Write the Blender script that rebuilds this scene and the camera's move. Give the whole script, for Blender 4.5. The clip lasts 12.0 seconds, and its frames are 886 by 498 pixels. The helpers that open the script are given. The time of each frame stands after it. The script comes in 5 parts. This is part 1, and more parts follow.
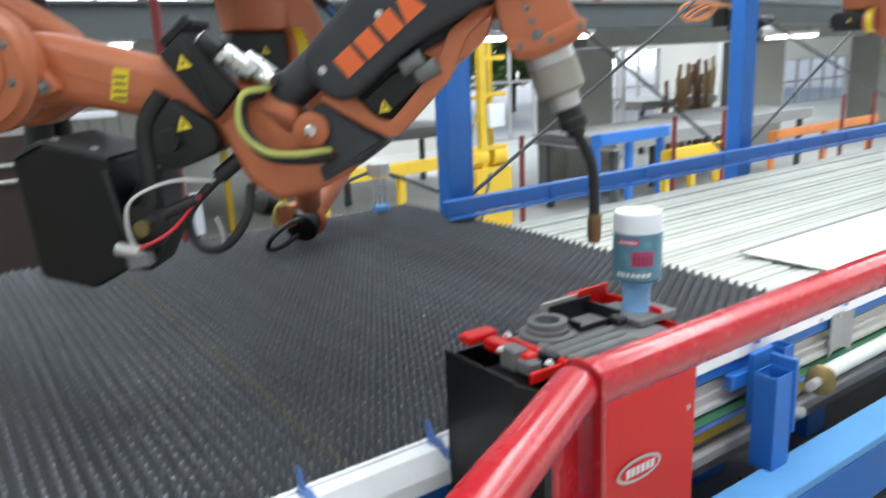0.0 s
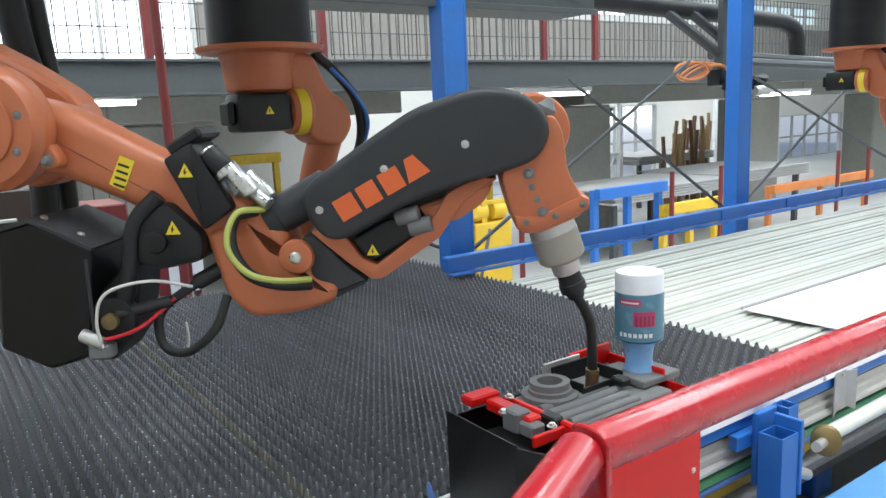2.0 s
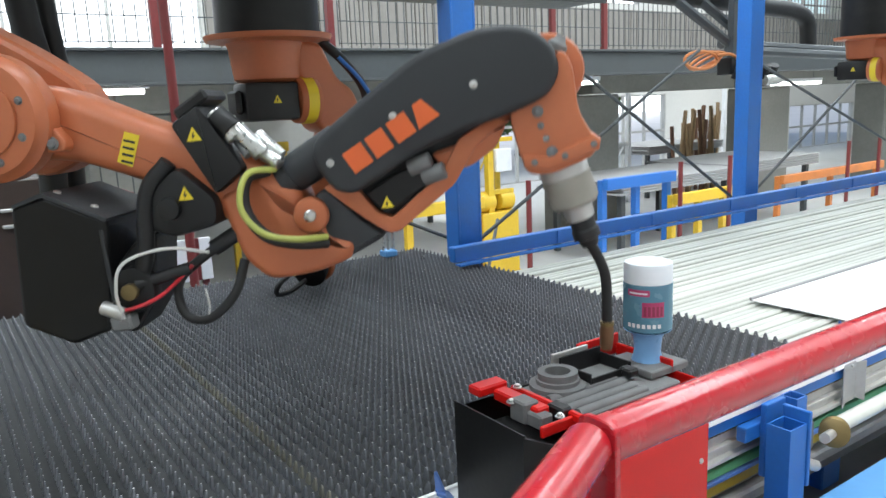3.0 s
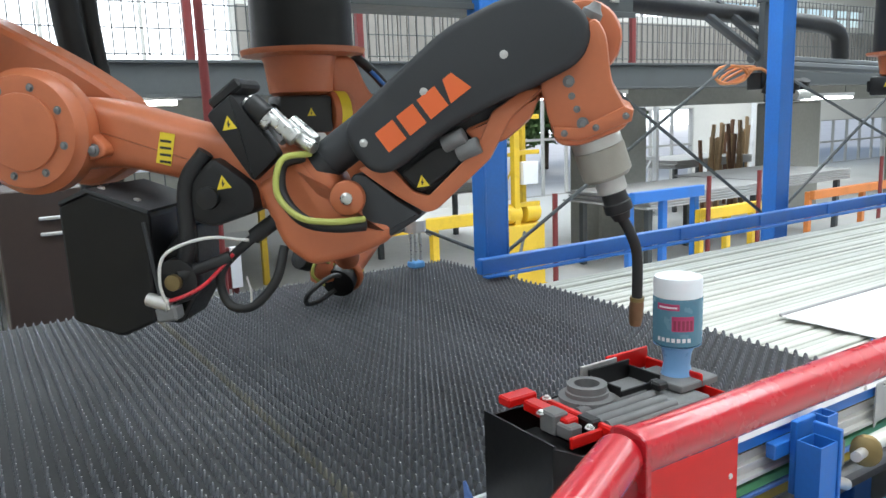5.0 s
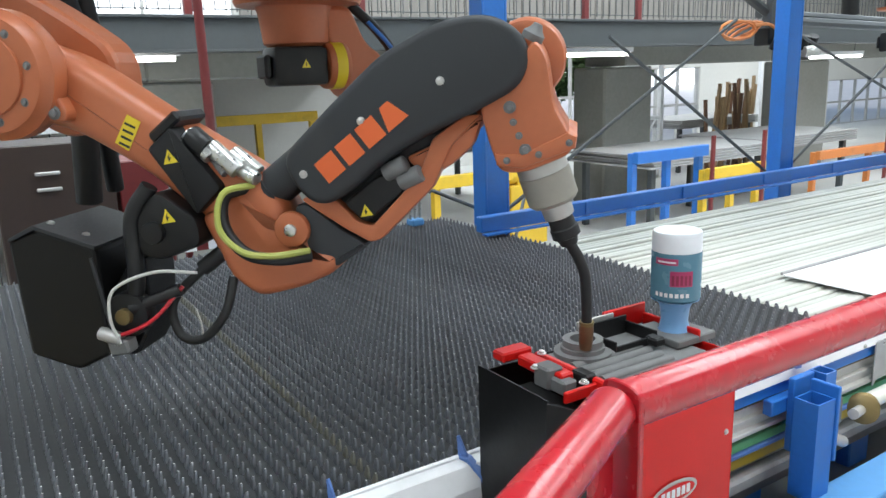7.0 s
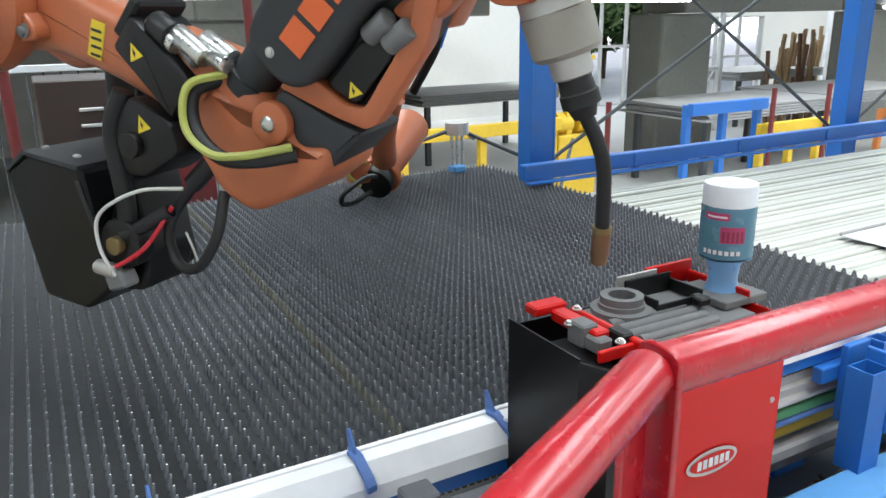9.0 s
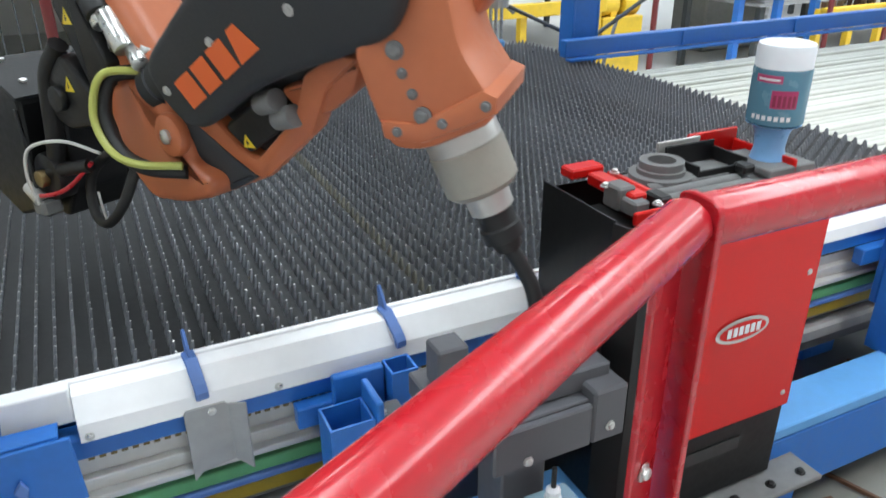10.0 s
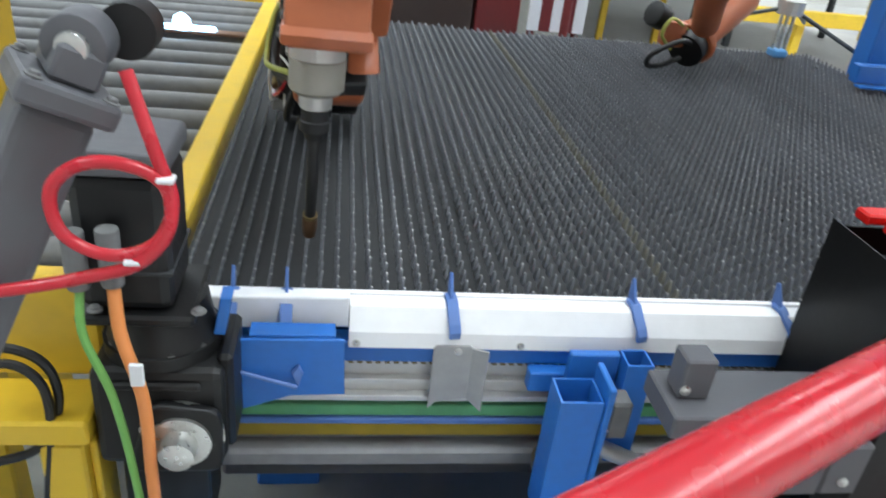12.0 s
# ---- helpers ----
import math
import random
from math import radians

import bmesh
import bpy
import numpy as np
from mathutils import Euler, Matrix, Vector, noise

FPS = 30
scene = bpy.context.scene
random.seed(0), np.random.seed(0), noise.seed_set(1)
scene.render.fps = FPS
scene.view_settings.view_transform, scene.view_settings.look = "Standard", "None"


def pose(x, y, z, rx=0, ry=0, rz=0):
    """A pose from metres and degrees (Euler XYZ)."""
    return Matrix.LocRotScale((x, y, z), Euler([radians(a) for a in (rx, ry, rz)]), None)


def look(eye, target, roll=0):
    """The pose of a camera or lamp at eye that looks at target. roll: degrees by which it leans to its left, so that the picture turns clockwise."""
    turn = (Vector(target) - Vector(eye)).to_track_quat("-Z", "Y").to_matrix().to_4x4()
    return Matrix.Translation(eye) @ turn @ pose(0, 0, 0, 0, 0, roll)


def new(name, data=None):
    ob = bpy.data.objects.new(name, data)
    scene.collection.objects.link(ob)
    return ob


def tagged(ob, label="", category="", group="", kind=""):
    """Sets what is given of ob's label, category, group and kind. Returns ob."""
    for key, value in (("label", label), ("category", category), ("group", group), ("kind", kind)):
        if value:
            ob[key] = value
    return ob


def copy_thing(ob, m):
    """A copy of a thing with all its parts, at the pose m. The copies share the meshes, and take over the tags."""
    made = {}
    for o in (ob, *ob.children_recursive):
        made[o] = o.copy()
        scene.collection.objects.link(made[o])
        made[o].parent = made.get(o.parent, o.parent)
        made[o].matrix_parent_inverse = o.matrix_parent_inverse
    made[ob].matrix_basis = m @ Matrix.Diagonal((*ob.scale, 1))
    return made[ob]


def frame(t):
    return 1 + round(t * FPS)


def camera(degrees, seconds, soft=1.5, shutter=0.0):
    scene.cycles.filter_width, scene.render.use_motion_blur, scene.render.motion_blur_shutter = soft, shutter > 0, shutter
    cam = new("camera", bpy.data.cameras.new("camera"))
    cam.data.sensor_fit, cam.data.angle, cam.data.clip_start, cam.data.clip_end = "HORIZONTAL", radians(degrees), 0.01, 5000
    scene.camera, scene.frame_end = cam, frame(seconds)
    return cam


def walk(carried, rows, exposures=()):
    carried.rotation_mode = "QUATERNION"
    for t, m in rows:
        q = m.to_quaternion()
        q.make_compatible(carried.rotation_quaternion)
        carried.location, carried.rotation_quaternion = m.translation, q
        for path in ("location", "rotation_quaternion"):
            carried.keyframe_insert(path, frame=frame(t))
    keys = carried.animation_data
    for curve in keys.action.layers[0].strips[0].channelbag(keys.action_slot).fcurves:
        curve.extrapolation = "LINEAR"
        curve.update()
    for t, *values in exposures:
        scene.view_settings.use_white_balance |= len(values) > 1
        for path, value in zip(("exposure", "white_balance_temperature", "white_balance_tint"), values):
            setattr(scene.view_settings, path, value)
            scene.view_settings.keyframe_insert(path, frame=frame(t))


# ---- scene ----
cam = camera(61.2, 12.0, soft=1.5, shutter=0.4)
ROWS = [
    (0, 0.1293, -0.9867, 1.5424, 75.615, 2.632, -35.230),
    (0.2, 0.1388, -0.9803, 1.5412, 78.301, 3.072, -37.736),
    (0.5, 0.1367, -0.9817, 1.5475, 79.306, 3.338, -36.715),
    (1, 0.1321, -0.9840, 1.5499, 79.745, 3.378, -36.060),
    (1.5, 0.1262, -0.9896, 1.5545, 79.927, 3.062, -35.459),
    (2, 0.1253, -0.9855, 1.5552, 79.648, 2.517, -35.266),
    (2.5, 0.1264, -0.9838, 1.5535, 79.298, 2.652, -35.070),
    (3, 0.1255, -0.9823, 1.5550, 78.881, 2.458, -34.699),
    (3.2, 0.1253, -0.9816, 1.5550, 79.626, 2.247, -34.525),
    (5, 0.1046, -0.9925, 1.5590, 79.873, 2.137, -32.722),
    (5.5, 0.1046, -0.9940, 1.5604, 80.447, 2.233, -32.594),
    (6, 0.1022, -0.9918, 1.5486, 78.010, 1.045, -30.868),
    (6.5, 0.1139, -0.9843, 1.5450, 76.780, 2.035, -32.174),
    (6.7, 0.1180, -0.9853, 1.5443, 76.862, 2.011, -32.554),
    (8.3, 0.1703, -0.9392, 1.5255, 76.034, 0.952, -30.057),
    (8.5, 0.1650, -0.9458, 1.5283, 75.222, 0.834, -29.274),
    (8.8, 0.1723, -0.9362, 1.5245, 73.362, 0.549, -28.667),
    (9, 0.1765, -0.9383, 1.5211, 73.056, 0.993, -28.651),
    (9.2, 0.1848, -0.9371, 1.5131, 73.253, 0.876, -28.269),
    (9.5, 0.1698, -0.9447, 1.4934, 70.550, -0.714, -25.697),
    (10, 0.1781, -0.9356, 1.4717, 64.717, 0.442, -25.719),
    (10.5, 0.1567, -0.9275, 1.4610, 62.362, -2.072, -21.442),
    (10.8, 0.0980, -0.9653, 1.4930, 60.559, -3.137, -20.922),
    (11, 0.1012, -0.9636, 1.5079, 62.026, -2.451, -21.683),
    (11.5, 0.0734, -0.9459, 1.4847, 59.325, -6.292, -12.857),
    (12, 0.0626, -0.9426, 1.4987, 61.489, -5.869, -6.284),
]
walk(cam, [(t, pose(x, y, z, a, b, c)) for t, x, y, z, a, b, c in ROWS], exposures=((0.0, 0.0), (12.0, 0.0)))

# ---- world and light ----
world = bpy.data.worlds.new("world")
scene.world = world
world.use_nodes = True
wn = world.node_tree
sky = wn.nodes.new("ShaderNodeTexSky")
sky.sky_type, sky.sun_disc, sky.sun_elevation, sky.sun_rotation = "NISHITA", False, radians(48), radians(200)
wn.links.new(sky.outputs[0], wn.nodes["Background"].inputs["Color"])
wn.nodes["Background"].inputs["Strength"].default_value = 0.15

sun = new("sun", bpy.data.lights.new("sun", "SUN"))
sun.data.energy, sun.data.angle, sun.data.color = 1.2, radians(12), (1.0, 0.96, 0.9)
sun.matrix_basis = look((0, 0, 20), (2, 8, 2))


def roof_fill(x, y, z, w, l, power):
    """Area lamp in an unseen roof opening, added to stand in for the sky's light."""
    ob = new("roof_fill_lamp", bpy.data.lights.new("roof_fill", "AREA"))
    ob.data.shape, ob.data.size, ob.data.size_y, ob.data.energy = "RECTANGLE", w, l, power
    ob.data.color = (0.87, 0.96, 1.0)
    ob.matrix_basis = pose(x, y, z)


# Assumed roof openings, out of view; each holds an added lamp.
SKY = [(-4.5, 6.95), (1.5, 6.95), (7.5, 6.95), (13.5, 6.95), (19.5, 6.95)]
# Stronger over the far side, to lift the hall behind.
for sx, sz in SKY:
    roof_fill(sx, 4.0, sz, 1.6, 16.0, 960 if sx < 7 else 1120)

# ---- materials ----
MATS = {}


def mat(name, color, rough=0.5, metal=0.0, scale=40.0, vary=0.25, bump=0.15, dirt=0.25, dirt_color=(0.05, 0.045, 0.04), big=3.0, spec=0.5, coat=0.0, per_piece=0.0, emit=0.0, trans=0.0, uneven=0.13):
    """A surface with grain, larger stains and fine relief."""
    if name in MATS:
        return MATS[name]
    m = bpy.data.materials.new(name)
    m.use_nodes = True
    MATS[name] = m
    t = m.node_tree
    b = t.nodes["Principled BSDF"]
    tex = t.nodes.new("ShaderNodeTexCoord")
    n1 = t.nodes.new("ShaderNodeTexNoise")
    n1.inputs["Scale"].default_value, n1.inputs["Detail"].default_value = scale, 6
    n2 = t.nodes.new("ShaderNodeTexNoise")
    n2.inputs["Scale"].default_value, n2.inputs["Detail"].default_value = big, 8
    t.links.new(tex.outputs["Object"], n1.inputs["Vector"])
    t.links.new(tex.outputs["Object"], n2.inputs["Vector"])
    grain = t.nodes.new("ShaderNodeMix")
    grain.data_type = "RGBA"
    dark = tuple(c * (1 - vary) for c in color)
    light = tuple(min(1, c * (1 + vary * 0.6)) for c in color)
    grain.inputs[6].default_value, grain.inputs[7].default_value = (*dark, 1), (*light, 1)
    t.links.new(n1.outputs["Fac"], grain.inputs[0])
    ramp = t.nodes.new("ShaderNodeMapRange")
    ramp.inputs["From Min"].default_value, ramp.inputs["From Max"].default_value = 0.5, 0.8
    ramp.inputs["To Min"].default_value, ramp.inputs["To Max"].default_value = 0, dirt
    t.links.new(n2.outputs["Fac"], ramp.inputs["Value"])
    stain = t.nodes.new("ShaderNodeMix")
    stain.data_type = "RGBA"
    stain.inputs[7].default_value = (*dirt_color, 1)
    t.links.new(ramp.outputs[0], stain.inputs[0])
    t.links.new(grain.outputs[2], stain.inputs[6])
    out = stain.outputs[2]
    if per_piece:
        info = t.nodes.new("ShaderNodeObjectInfo")
        hsv = t.nodes.new("ShaderNodeHueSaturation")
        pr = t.nodes.new("ShaderNodeMapRange")
        pr.inputs["To Min"].default_value, pr.inputs["To Max"].default_value = 1 - per_piece, 1 + per_piece
        t.links.new(info.outputs["Random"], pr.inputs["Value"])
        t.links.new(pr.outputs[0], hsv.inputs["Value"])
        t.links.new(out, hsv.inputs["Color"])
        out = hsv.outputs[0]
    t.links.new(out, b.inputs["Base Color"])
    rr = t.nodes.new("ShaderNodeMapRange")
    rr.inputs["To Min"].default_value, rr.inputs["To Max"].default_value = max(0.02, rough - uneven), min(1, rough + uneven)
    t.links.new(n1.outputs["Fac"], rr.inputs["Value"])
    t.links.new(rr.outputs[0], b.inputs["Roughness"])
    b.inputs["Metallic"].default_value, b.inputs["Specular IOR Level"].default_value = metal, spec
    b.inputs["Coat Weight"].default_value = coat
    if bump:
        bp = t.nodes.new("ShaderNodeBump")
        bp.inputs["Strength"].default_value, bp.inputs["Distance"].default_value = bump, 0.002
        t.links.new(n1.outputs["Fac"], bp.inputs["Height"])
        t.links.new(bp.outputs[0], b.inputs["Normal"])
    if emit:
        b.inputs["Emission Color"].default_value, b.inputs["Emission Strength"].default_value = (*color, 1), emit
    if trans:
        b.inputs["Transmission Weight"].default_value = trans
    return m


RED = mat("red_gloss_paint", (0.47, 0.013, 0.022), 0.27, scale=25, vary=0.05, bump=0.0, dirt=0.04, dirt_color=(0.22, 0.02, 0.02), big=14, coat=0.25, uneven=0.04)
RED_FLAT = mat("red_powder_paint", (0.60, 0.009, 0.007), 0.36, scale=160, vary=0.06, bump=0.04, dirt=0.06, dirt_color=(0.3, 0.02, 0.02), uneven=0.05, spec=0.3)
RED_OLD = mat("dark_red_paint", (0.16, 0.02, 0.02), 0.5, dirt=0.3)
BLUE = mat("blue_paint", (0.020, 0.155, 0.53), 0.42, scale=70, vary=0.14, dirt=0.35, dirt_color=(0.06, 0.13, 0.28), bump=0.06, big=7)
LIGHT_BLUE = mat("lighter_blue", (0.12, 0.36, 0.72), 0.45, scale=50, vary=0.12, dirt=0.2)
TAB_BLUE = mat("worn_blue_plate", (0.10, 0.20, 0.50), 0.45, dirt=0.3)
PALE_BLUE = mat("pale_blue_grey_paint", (0.30, 0.44, 0.55), 0.5, dirt=0.2)
ORANGE = mat("orange_robot_paint", (0.47, 0.136, 0.056), 0.40, scale=90, vary=0.08, dirt=0.28, dirt_color=(0.25, 0.08, 0.03), bump=0.04, big=9)
ORANGE_INK = mat("orange_lettering", (0.72, 0.13, 0.03), 0.5, vary=0.06, bump=0)
BLACK = mat("black_plastic", (0.0078, 0.0078, 0.0084), 0.45, spec=0.38, scale=200, vary=0.2, bump=0.08, dirt=0.3, dirt_color=(0.05, 0.048, 0.045), big=12)
COVER = mat("dark_grey_cover", (0.023, 0.025, 0.028), 0.6, scale=300, vary=0.25, bump=0.1, dirt=0.35, dirt_color=(0.06, 0.06, 0.06), big=7)
BLACK_STEEL = mat("black_sheet_steel", (0.0036, 0.0036, 0.0039), 0.40, spec=0.32, scale=90, bump=0.05, dirt=0.25, dirt_color=(0.03, 0.03, 0.03))
RUBBER = mat("black_rubber", (0.007, 0.007, 0.0077), 0.55, bump=0.08)
STEEL = mat("bright_steel", (0.62, 0.62, 0.6), 0.3, 0.9, scale=120, vary=0.12, dirt=0.2)
ALU = mat("dull_aluminium", (0.55, 0.54, 0.52), 0.45, 0.7, scale=80, vary=0.15, dirt=0.3, dirt_color=(0.2, 0.19, 0.17))
GREY_ALU = mat("grey_collar", (0.33, 0.31, 0.27), 0.5, 0.3, scale=120, vary=0.1, dirt=0.2)
CAST = mat("dusty_cast_grey", (0.17, 0.17, 0.17), 0.65, scale=50, vary=0.3, dirt=0.4, dirt_color=(0.07, 0.065, 0.06), bump=0.2, big=14)
GREY_PAINT = mat("grey_paint", (0.10, 0.10, 0.11), 0.5, scale=60, vary=0.12, dirt=0.25)
MID_GREY = mat("mid_grey_sheet", (0.36, 0.36, 0.36), 0.55, dirt=0.2)
WHITE = mat("white_painted_strip", (0.90, 0.90, 0.91), 0.4, scale=30, vary=0.08, dirt=0.22, dirt_color=(0.45, 0.44, 0.42), big=9)
GREEN = mat("green_belt", (0.13, 0.40, 0.17), 0.5, dirt=0.3)
YELLOW = mat("yellow_paint", (0.72, 0.47, 0.03), 0.45, scale=40, vary=0.12, dirt=0.35, dirt_color=(0.14, 0.1, 0.04), big=6)
OCHRE = mat("ochre_belt", (0.40, 0.27, 0.02), 0.5, dirt=0.4)
MATTING = mat("dark_grey_tooth_bar", (0.15, 0.157, 0.175), 0.42, 0.35, scale=150, vary=0.3, dirt=0.35, dirt_color=(0.12, 0.11, 0.1), big=5, per_piece=0.12)
BED = mat("dark_grey_bed", (0.024, 0.025, 0.027), 0.8, 0.0, scale=90, vary=0.35, dirt=0.4, dirt_color=(0.05, 0.05, 0.05), big=4)
DECK = mat("pale_deck_slat", (0.56, 0.57, 0.52), 0.5, scale=30, vary=0.12, dirt=0.35, dirt_color=(0.36, 0.36, 0.32), big=4, per_piece=0.1)
CONCRETE = mat("grey_concrete", (0.25, 0.25, 0.23), 0.85, scale=18, vary=0.2, dirt=0.35, dirt_color=(0.15, 0.15, 0.14), bump=0.3, big=1.2)
FLOOR = mat("pale_screed_floor", (0.58, 0.58, 0.57), 0.5, scale=8, vary=0.15, dirt=0.4, dirt_color=(0.28, 0.27, 0.25), big=0.8)
GIRDER = mat("dark_grey_steel", (0.068, 0.076, 0.08), 0.55, scale=20, vary=0.2, dirt=0.3)
PANEL = mat("pale_cladding", (0.66, 0.65, 0.62), 0.6, scale=12, vary=0.08, dirt=0.25, dirt_color=(0.4, 0.38, 0.34), big=0.7, per_piece=0.08)
CEIL = mat("grey_ceiling", (0.30, 0.30, 0.30), 0.8, dirt=0.3)
BOTTLE = mat("translucent_blue_plastic", (0.20, 0.42, 0.72), 0.3, scale=60, vary=0.08, bump=0.02, dirt=0.1)
LIQUID = mat("blue_green_liquid", (0.09, 0.22, 0.30), 0.25, scale=30, vary=0.15, bump=0.0, dirt=0.15)
FROST = mat("frosted_white_plastic", (0.78, 0.82, 0.86), 0.35, scale=60, vary=0.05, bump=0.02, dirt=0.08)
PINK = mat("magenta_print", (0.42, 0.04, 0.13), 0.4, vary=0.1, bump=0)
INK_WHITE = mat("white_print", (0.75, 0.76, 0.78), 0.5, vary=0.06, bump=0)
SIGN = mat("yellow_sticker", (0.80, 0.60, 0.03), 0.45, vary=0.06, bump=0, dirt=0.15)
INK = mat("black_print", (0.02, 0.02, 0.02), 0.5, vary=0.1, bump=0)
HOSE_RED = mat("red_hose", (0.55, 0.02, 0.035), 0.3, vary=0.1, bump=0.03)
HOSE_GREEN = mat("green_cable", (0.17, 0.42, 0.10), 0.5, vary=0.1)
HOSE_ORANGE = mat("orange_cable", (0.72, 0.25, 0.07), 0.5, vary=0.1)
LIME = mat("yellow_green_hose", (0.42, 0.44, 0.10), 0.45, vary=0.15)
WIRE = mat("white_cable", (0.62, 0.61, 0.58), 0.5, vary=0.1)
COPPER = mat("scorched_copper", (0.20, 0.11, 0.06), 0.45, 0.7, vary=0.4, dirt=0.5)
BRASS = mat("old_brass", (0.22, 0.16, 0.07), 0.45, 0.7, vary=0.3, dirt=0.4)
RUST = mat("rusty_steel", (0.16, 0.08, 0.045), 0.75, scale=40, vary=0.4, dirt=0.4)
BROWN = mat("dark_brown_sheet", (0.045, 0.028, 0.022), 0.5, dirt=0.3)
TUBE = mat("fluorescent_tube", (1.0, 0.98, 0.92), 0.4, emit=9.0, bump=0)
PALE_ALU = mat("pale_dusty_aluminium", (0.60, 0.59, 0.57), 0.5, 0.25, scale=60, vary=0.14, dirt=0.35, dirt_color=(0.34, 0.33, 0.31), big=9)
# Brown-grey cladding darkened in its colour, for the backlit wall above the mezzanine.
UPPER = mat("dimmed_brown_grey_cladding", (0.27, 0.25, 0.23), 0.7, scale=12, vary=0.12, dirt=0.3, big=0.9)
ARC = mat("welding_arc", (0.30, 0.62, 1.0), 0.4, emit=14.0, bump=0)
DAY = mat("daylight_glow", (0.92, 0.96, 1.0), 0.4, emit=2.4, bump=0, vary=0.05)
LEAF = mat("leaf_green", (0.12, 0.22, 0.07), 0.6, scale=5, vary=0.4, per_piece=0.3)
BARK = mat("bark", (0.10, 0.07, 0.05), 0.9)
WOOD = mat("raw_timber", (0.36, 0.24, 0.13), 0.7, scale=15, vary=0.3)
GRASS = mat("grass", (0.08, 0.13, 0.04), 0.9, scale=3, vary=0.4)


# ---- mesh helpers ----
def part(name, bm, material, parent=None, label="", smooth=False):
    me = bpy.data.meshes.new(name)
    bmesh.ops.recalc_face_normals(bm, faces=bm.faces)
    if smooth:
        for f in bm.faces:
            f.smooth = True
        for e in bm.edges:
            if len(e.link_faces) == 2 and e.calc_face_angle(0) > 0.7:
                e.smooth = False
    bm.to_mesh(me)
    bm.free()
    me.materials.append(material)
    ob = new(name, me)
    if parent is not None:
        ob.parent = parent
    if label:
        ob["label"] = label
    return ob


def thing(name, label, category, m=None, group="", kind=""):
    ob = tagged(new(name), label, category, group, kind)
    if m is not None:
        ob.matrix_basis = m
    return ob


def box(x0, y0, z0, x1, y1, z1, bevel=0.003, seg=1, m=None, bm=None):
    out = bm or bmesh.new()
    r = bmesh.ops.create_cube(out, size=1)
    vs = r["verts"]
    bmesh.ops.scale(out, vec=(x1 - x0, y1 - y0, z1 - z0), verts=vs)
    bmesh.ops.translate(out, vec=((x0 + x1) / 2, (y0 + y1) / 2, (z0 + z1) / 2), verts=vs)
    if m is not None:
        bmesh.ops.transform(out, matrix=m, verts=vs)
    if bevel:
        es = list({e for v in vs for e in v.link_edges})
        bmesh.ops.bevel(out, geom=es, offset=bevel, segments=seg, affect="EDGES", profile=0.5)
    return out


def inset(points, d):
    """The outline moved inwards by d, corner by corner."""
    k = len(points)
    area = sum(points[i - 1][0] * points[i][1] - points[i][0] * points[i - 1][1] for i in range(k))
    sign = 1 if area > 0 else -1
    out = []
    for i in range(k):
        a, b, c = Vector(points[i - 1]), Vector(points[i]), Vector(points[(i + 1) % k])
        u, v = (b - a).normalized(), (c - b).normalized()
        n = Vector((-u.y - v.y, u.x + v.x)) * sign
        if n.length < 1e-6:
            out.append(tuple(b))
            continue
        n.normalize()
        cosine = max(0.6, n.dot(Vector((-u.y, u.x)) * sign))
        out.append(tuple(b + n * (d / cosine)))
    return out


def prism(points, y0, y1, bevel=0.004, seg=2, bm=None):
    """A flat outline in x and z, thickened along y, its rims rounded."""
    out = bm or bmesh.new()
    steps = [(bevel * (1 - math.sin(q)), bevel * (1 - math.cos(q))) for q in [k * math.pi / 2 / seg for k in range(seg + 1)]] if bevel else [(0.0, 0.0)]
    layers = [(y0 + dy, d) for d, dy in steps] + [(y1 - dy, d) for d, dy in reversed(steps)]
    rings = [[out.verts.new((x, y, z)) for x, z in inset(points, d)] for y, d in layers]
    k = len(points)
    for a, b in zip(rings, rings[1:]):
        for i in range(k):
            out.faces.new((a[i], a[(i + 1) % k], b[(i + 1) % k], b[i]))
    out.faces.new(rings[0]), out.faces.new(rings[-1])
    return out


def rod(p, q, r0, r1=None, seg=16, bm=None, bevel=0.0):
    """A round bar from p to q."""
    out = bm or bmesh.new()
    p, q = Vector(p), Vector(q)
    m = Matrix.Translation((p + q) / 2) @ (q - p).to_track_quat("Z", "Y").to_matrix().to_4x4()
    r = bmesh.ops.create_cone(out, cap_ends=True, segments=seg, radius1=r0, radius2=r0 if r1 is None else r1, depth=(q - p).length, matrix=m)
    if bevel:
        es = [e for e in {e for v in r["verts"] for e in v.link_edges} if any(len(f.verts) > 4 for f in e.link_faces)]
        bmesh.ops.bevel(out, geom=es, offset=bevel, segments=2, affect="EDGES", profile=0.5)
    return out


def lathe(profile, p, q, seg=24, bm=None):
    """A turned shape: (distance along p to q, radius) pairs."""
    out = bm or bmesh.new()
    p, q = Vector(p), Vector(q)
    m = Matrix.Translation(p) @ (q - p).to_track_quat("Z", "Y").to_matrix().to_4x4()
    rings = []
    for d, r in profile:
        rings.append([out.verts.new(m @ Vector((r * math.cos(k * math.tau / seg), r * math.sin(k * math.tau / seg), d))) for k in range(seg)])
    for a, b in zip(rings, rings[1:]):
        for k in range(seg):
            out.faces.new((a[k], a[(k + 1) % seg], b[(k + 1) % seg], b[k]))
    out.faces.new(rings[0]), out.faces.new(rings[-1])
    return out


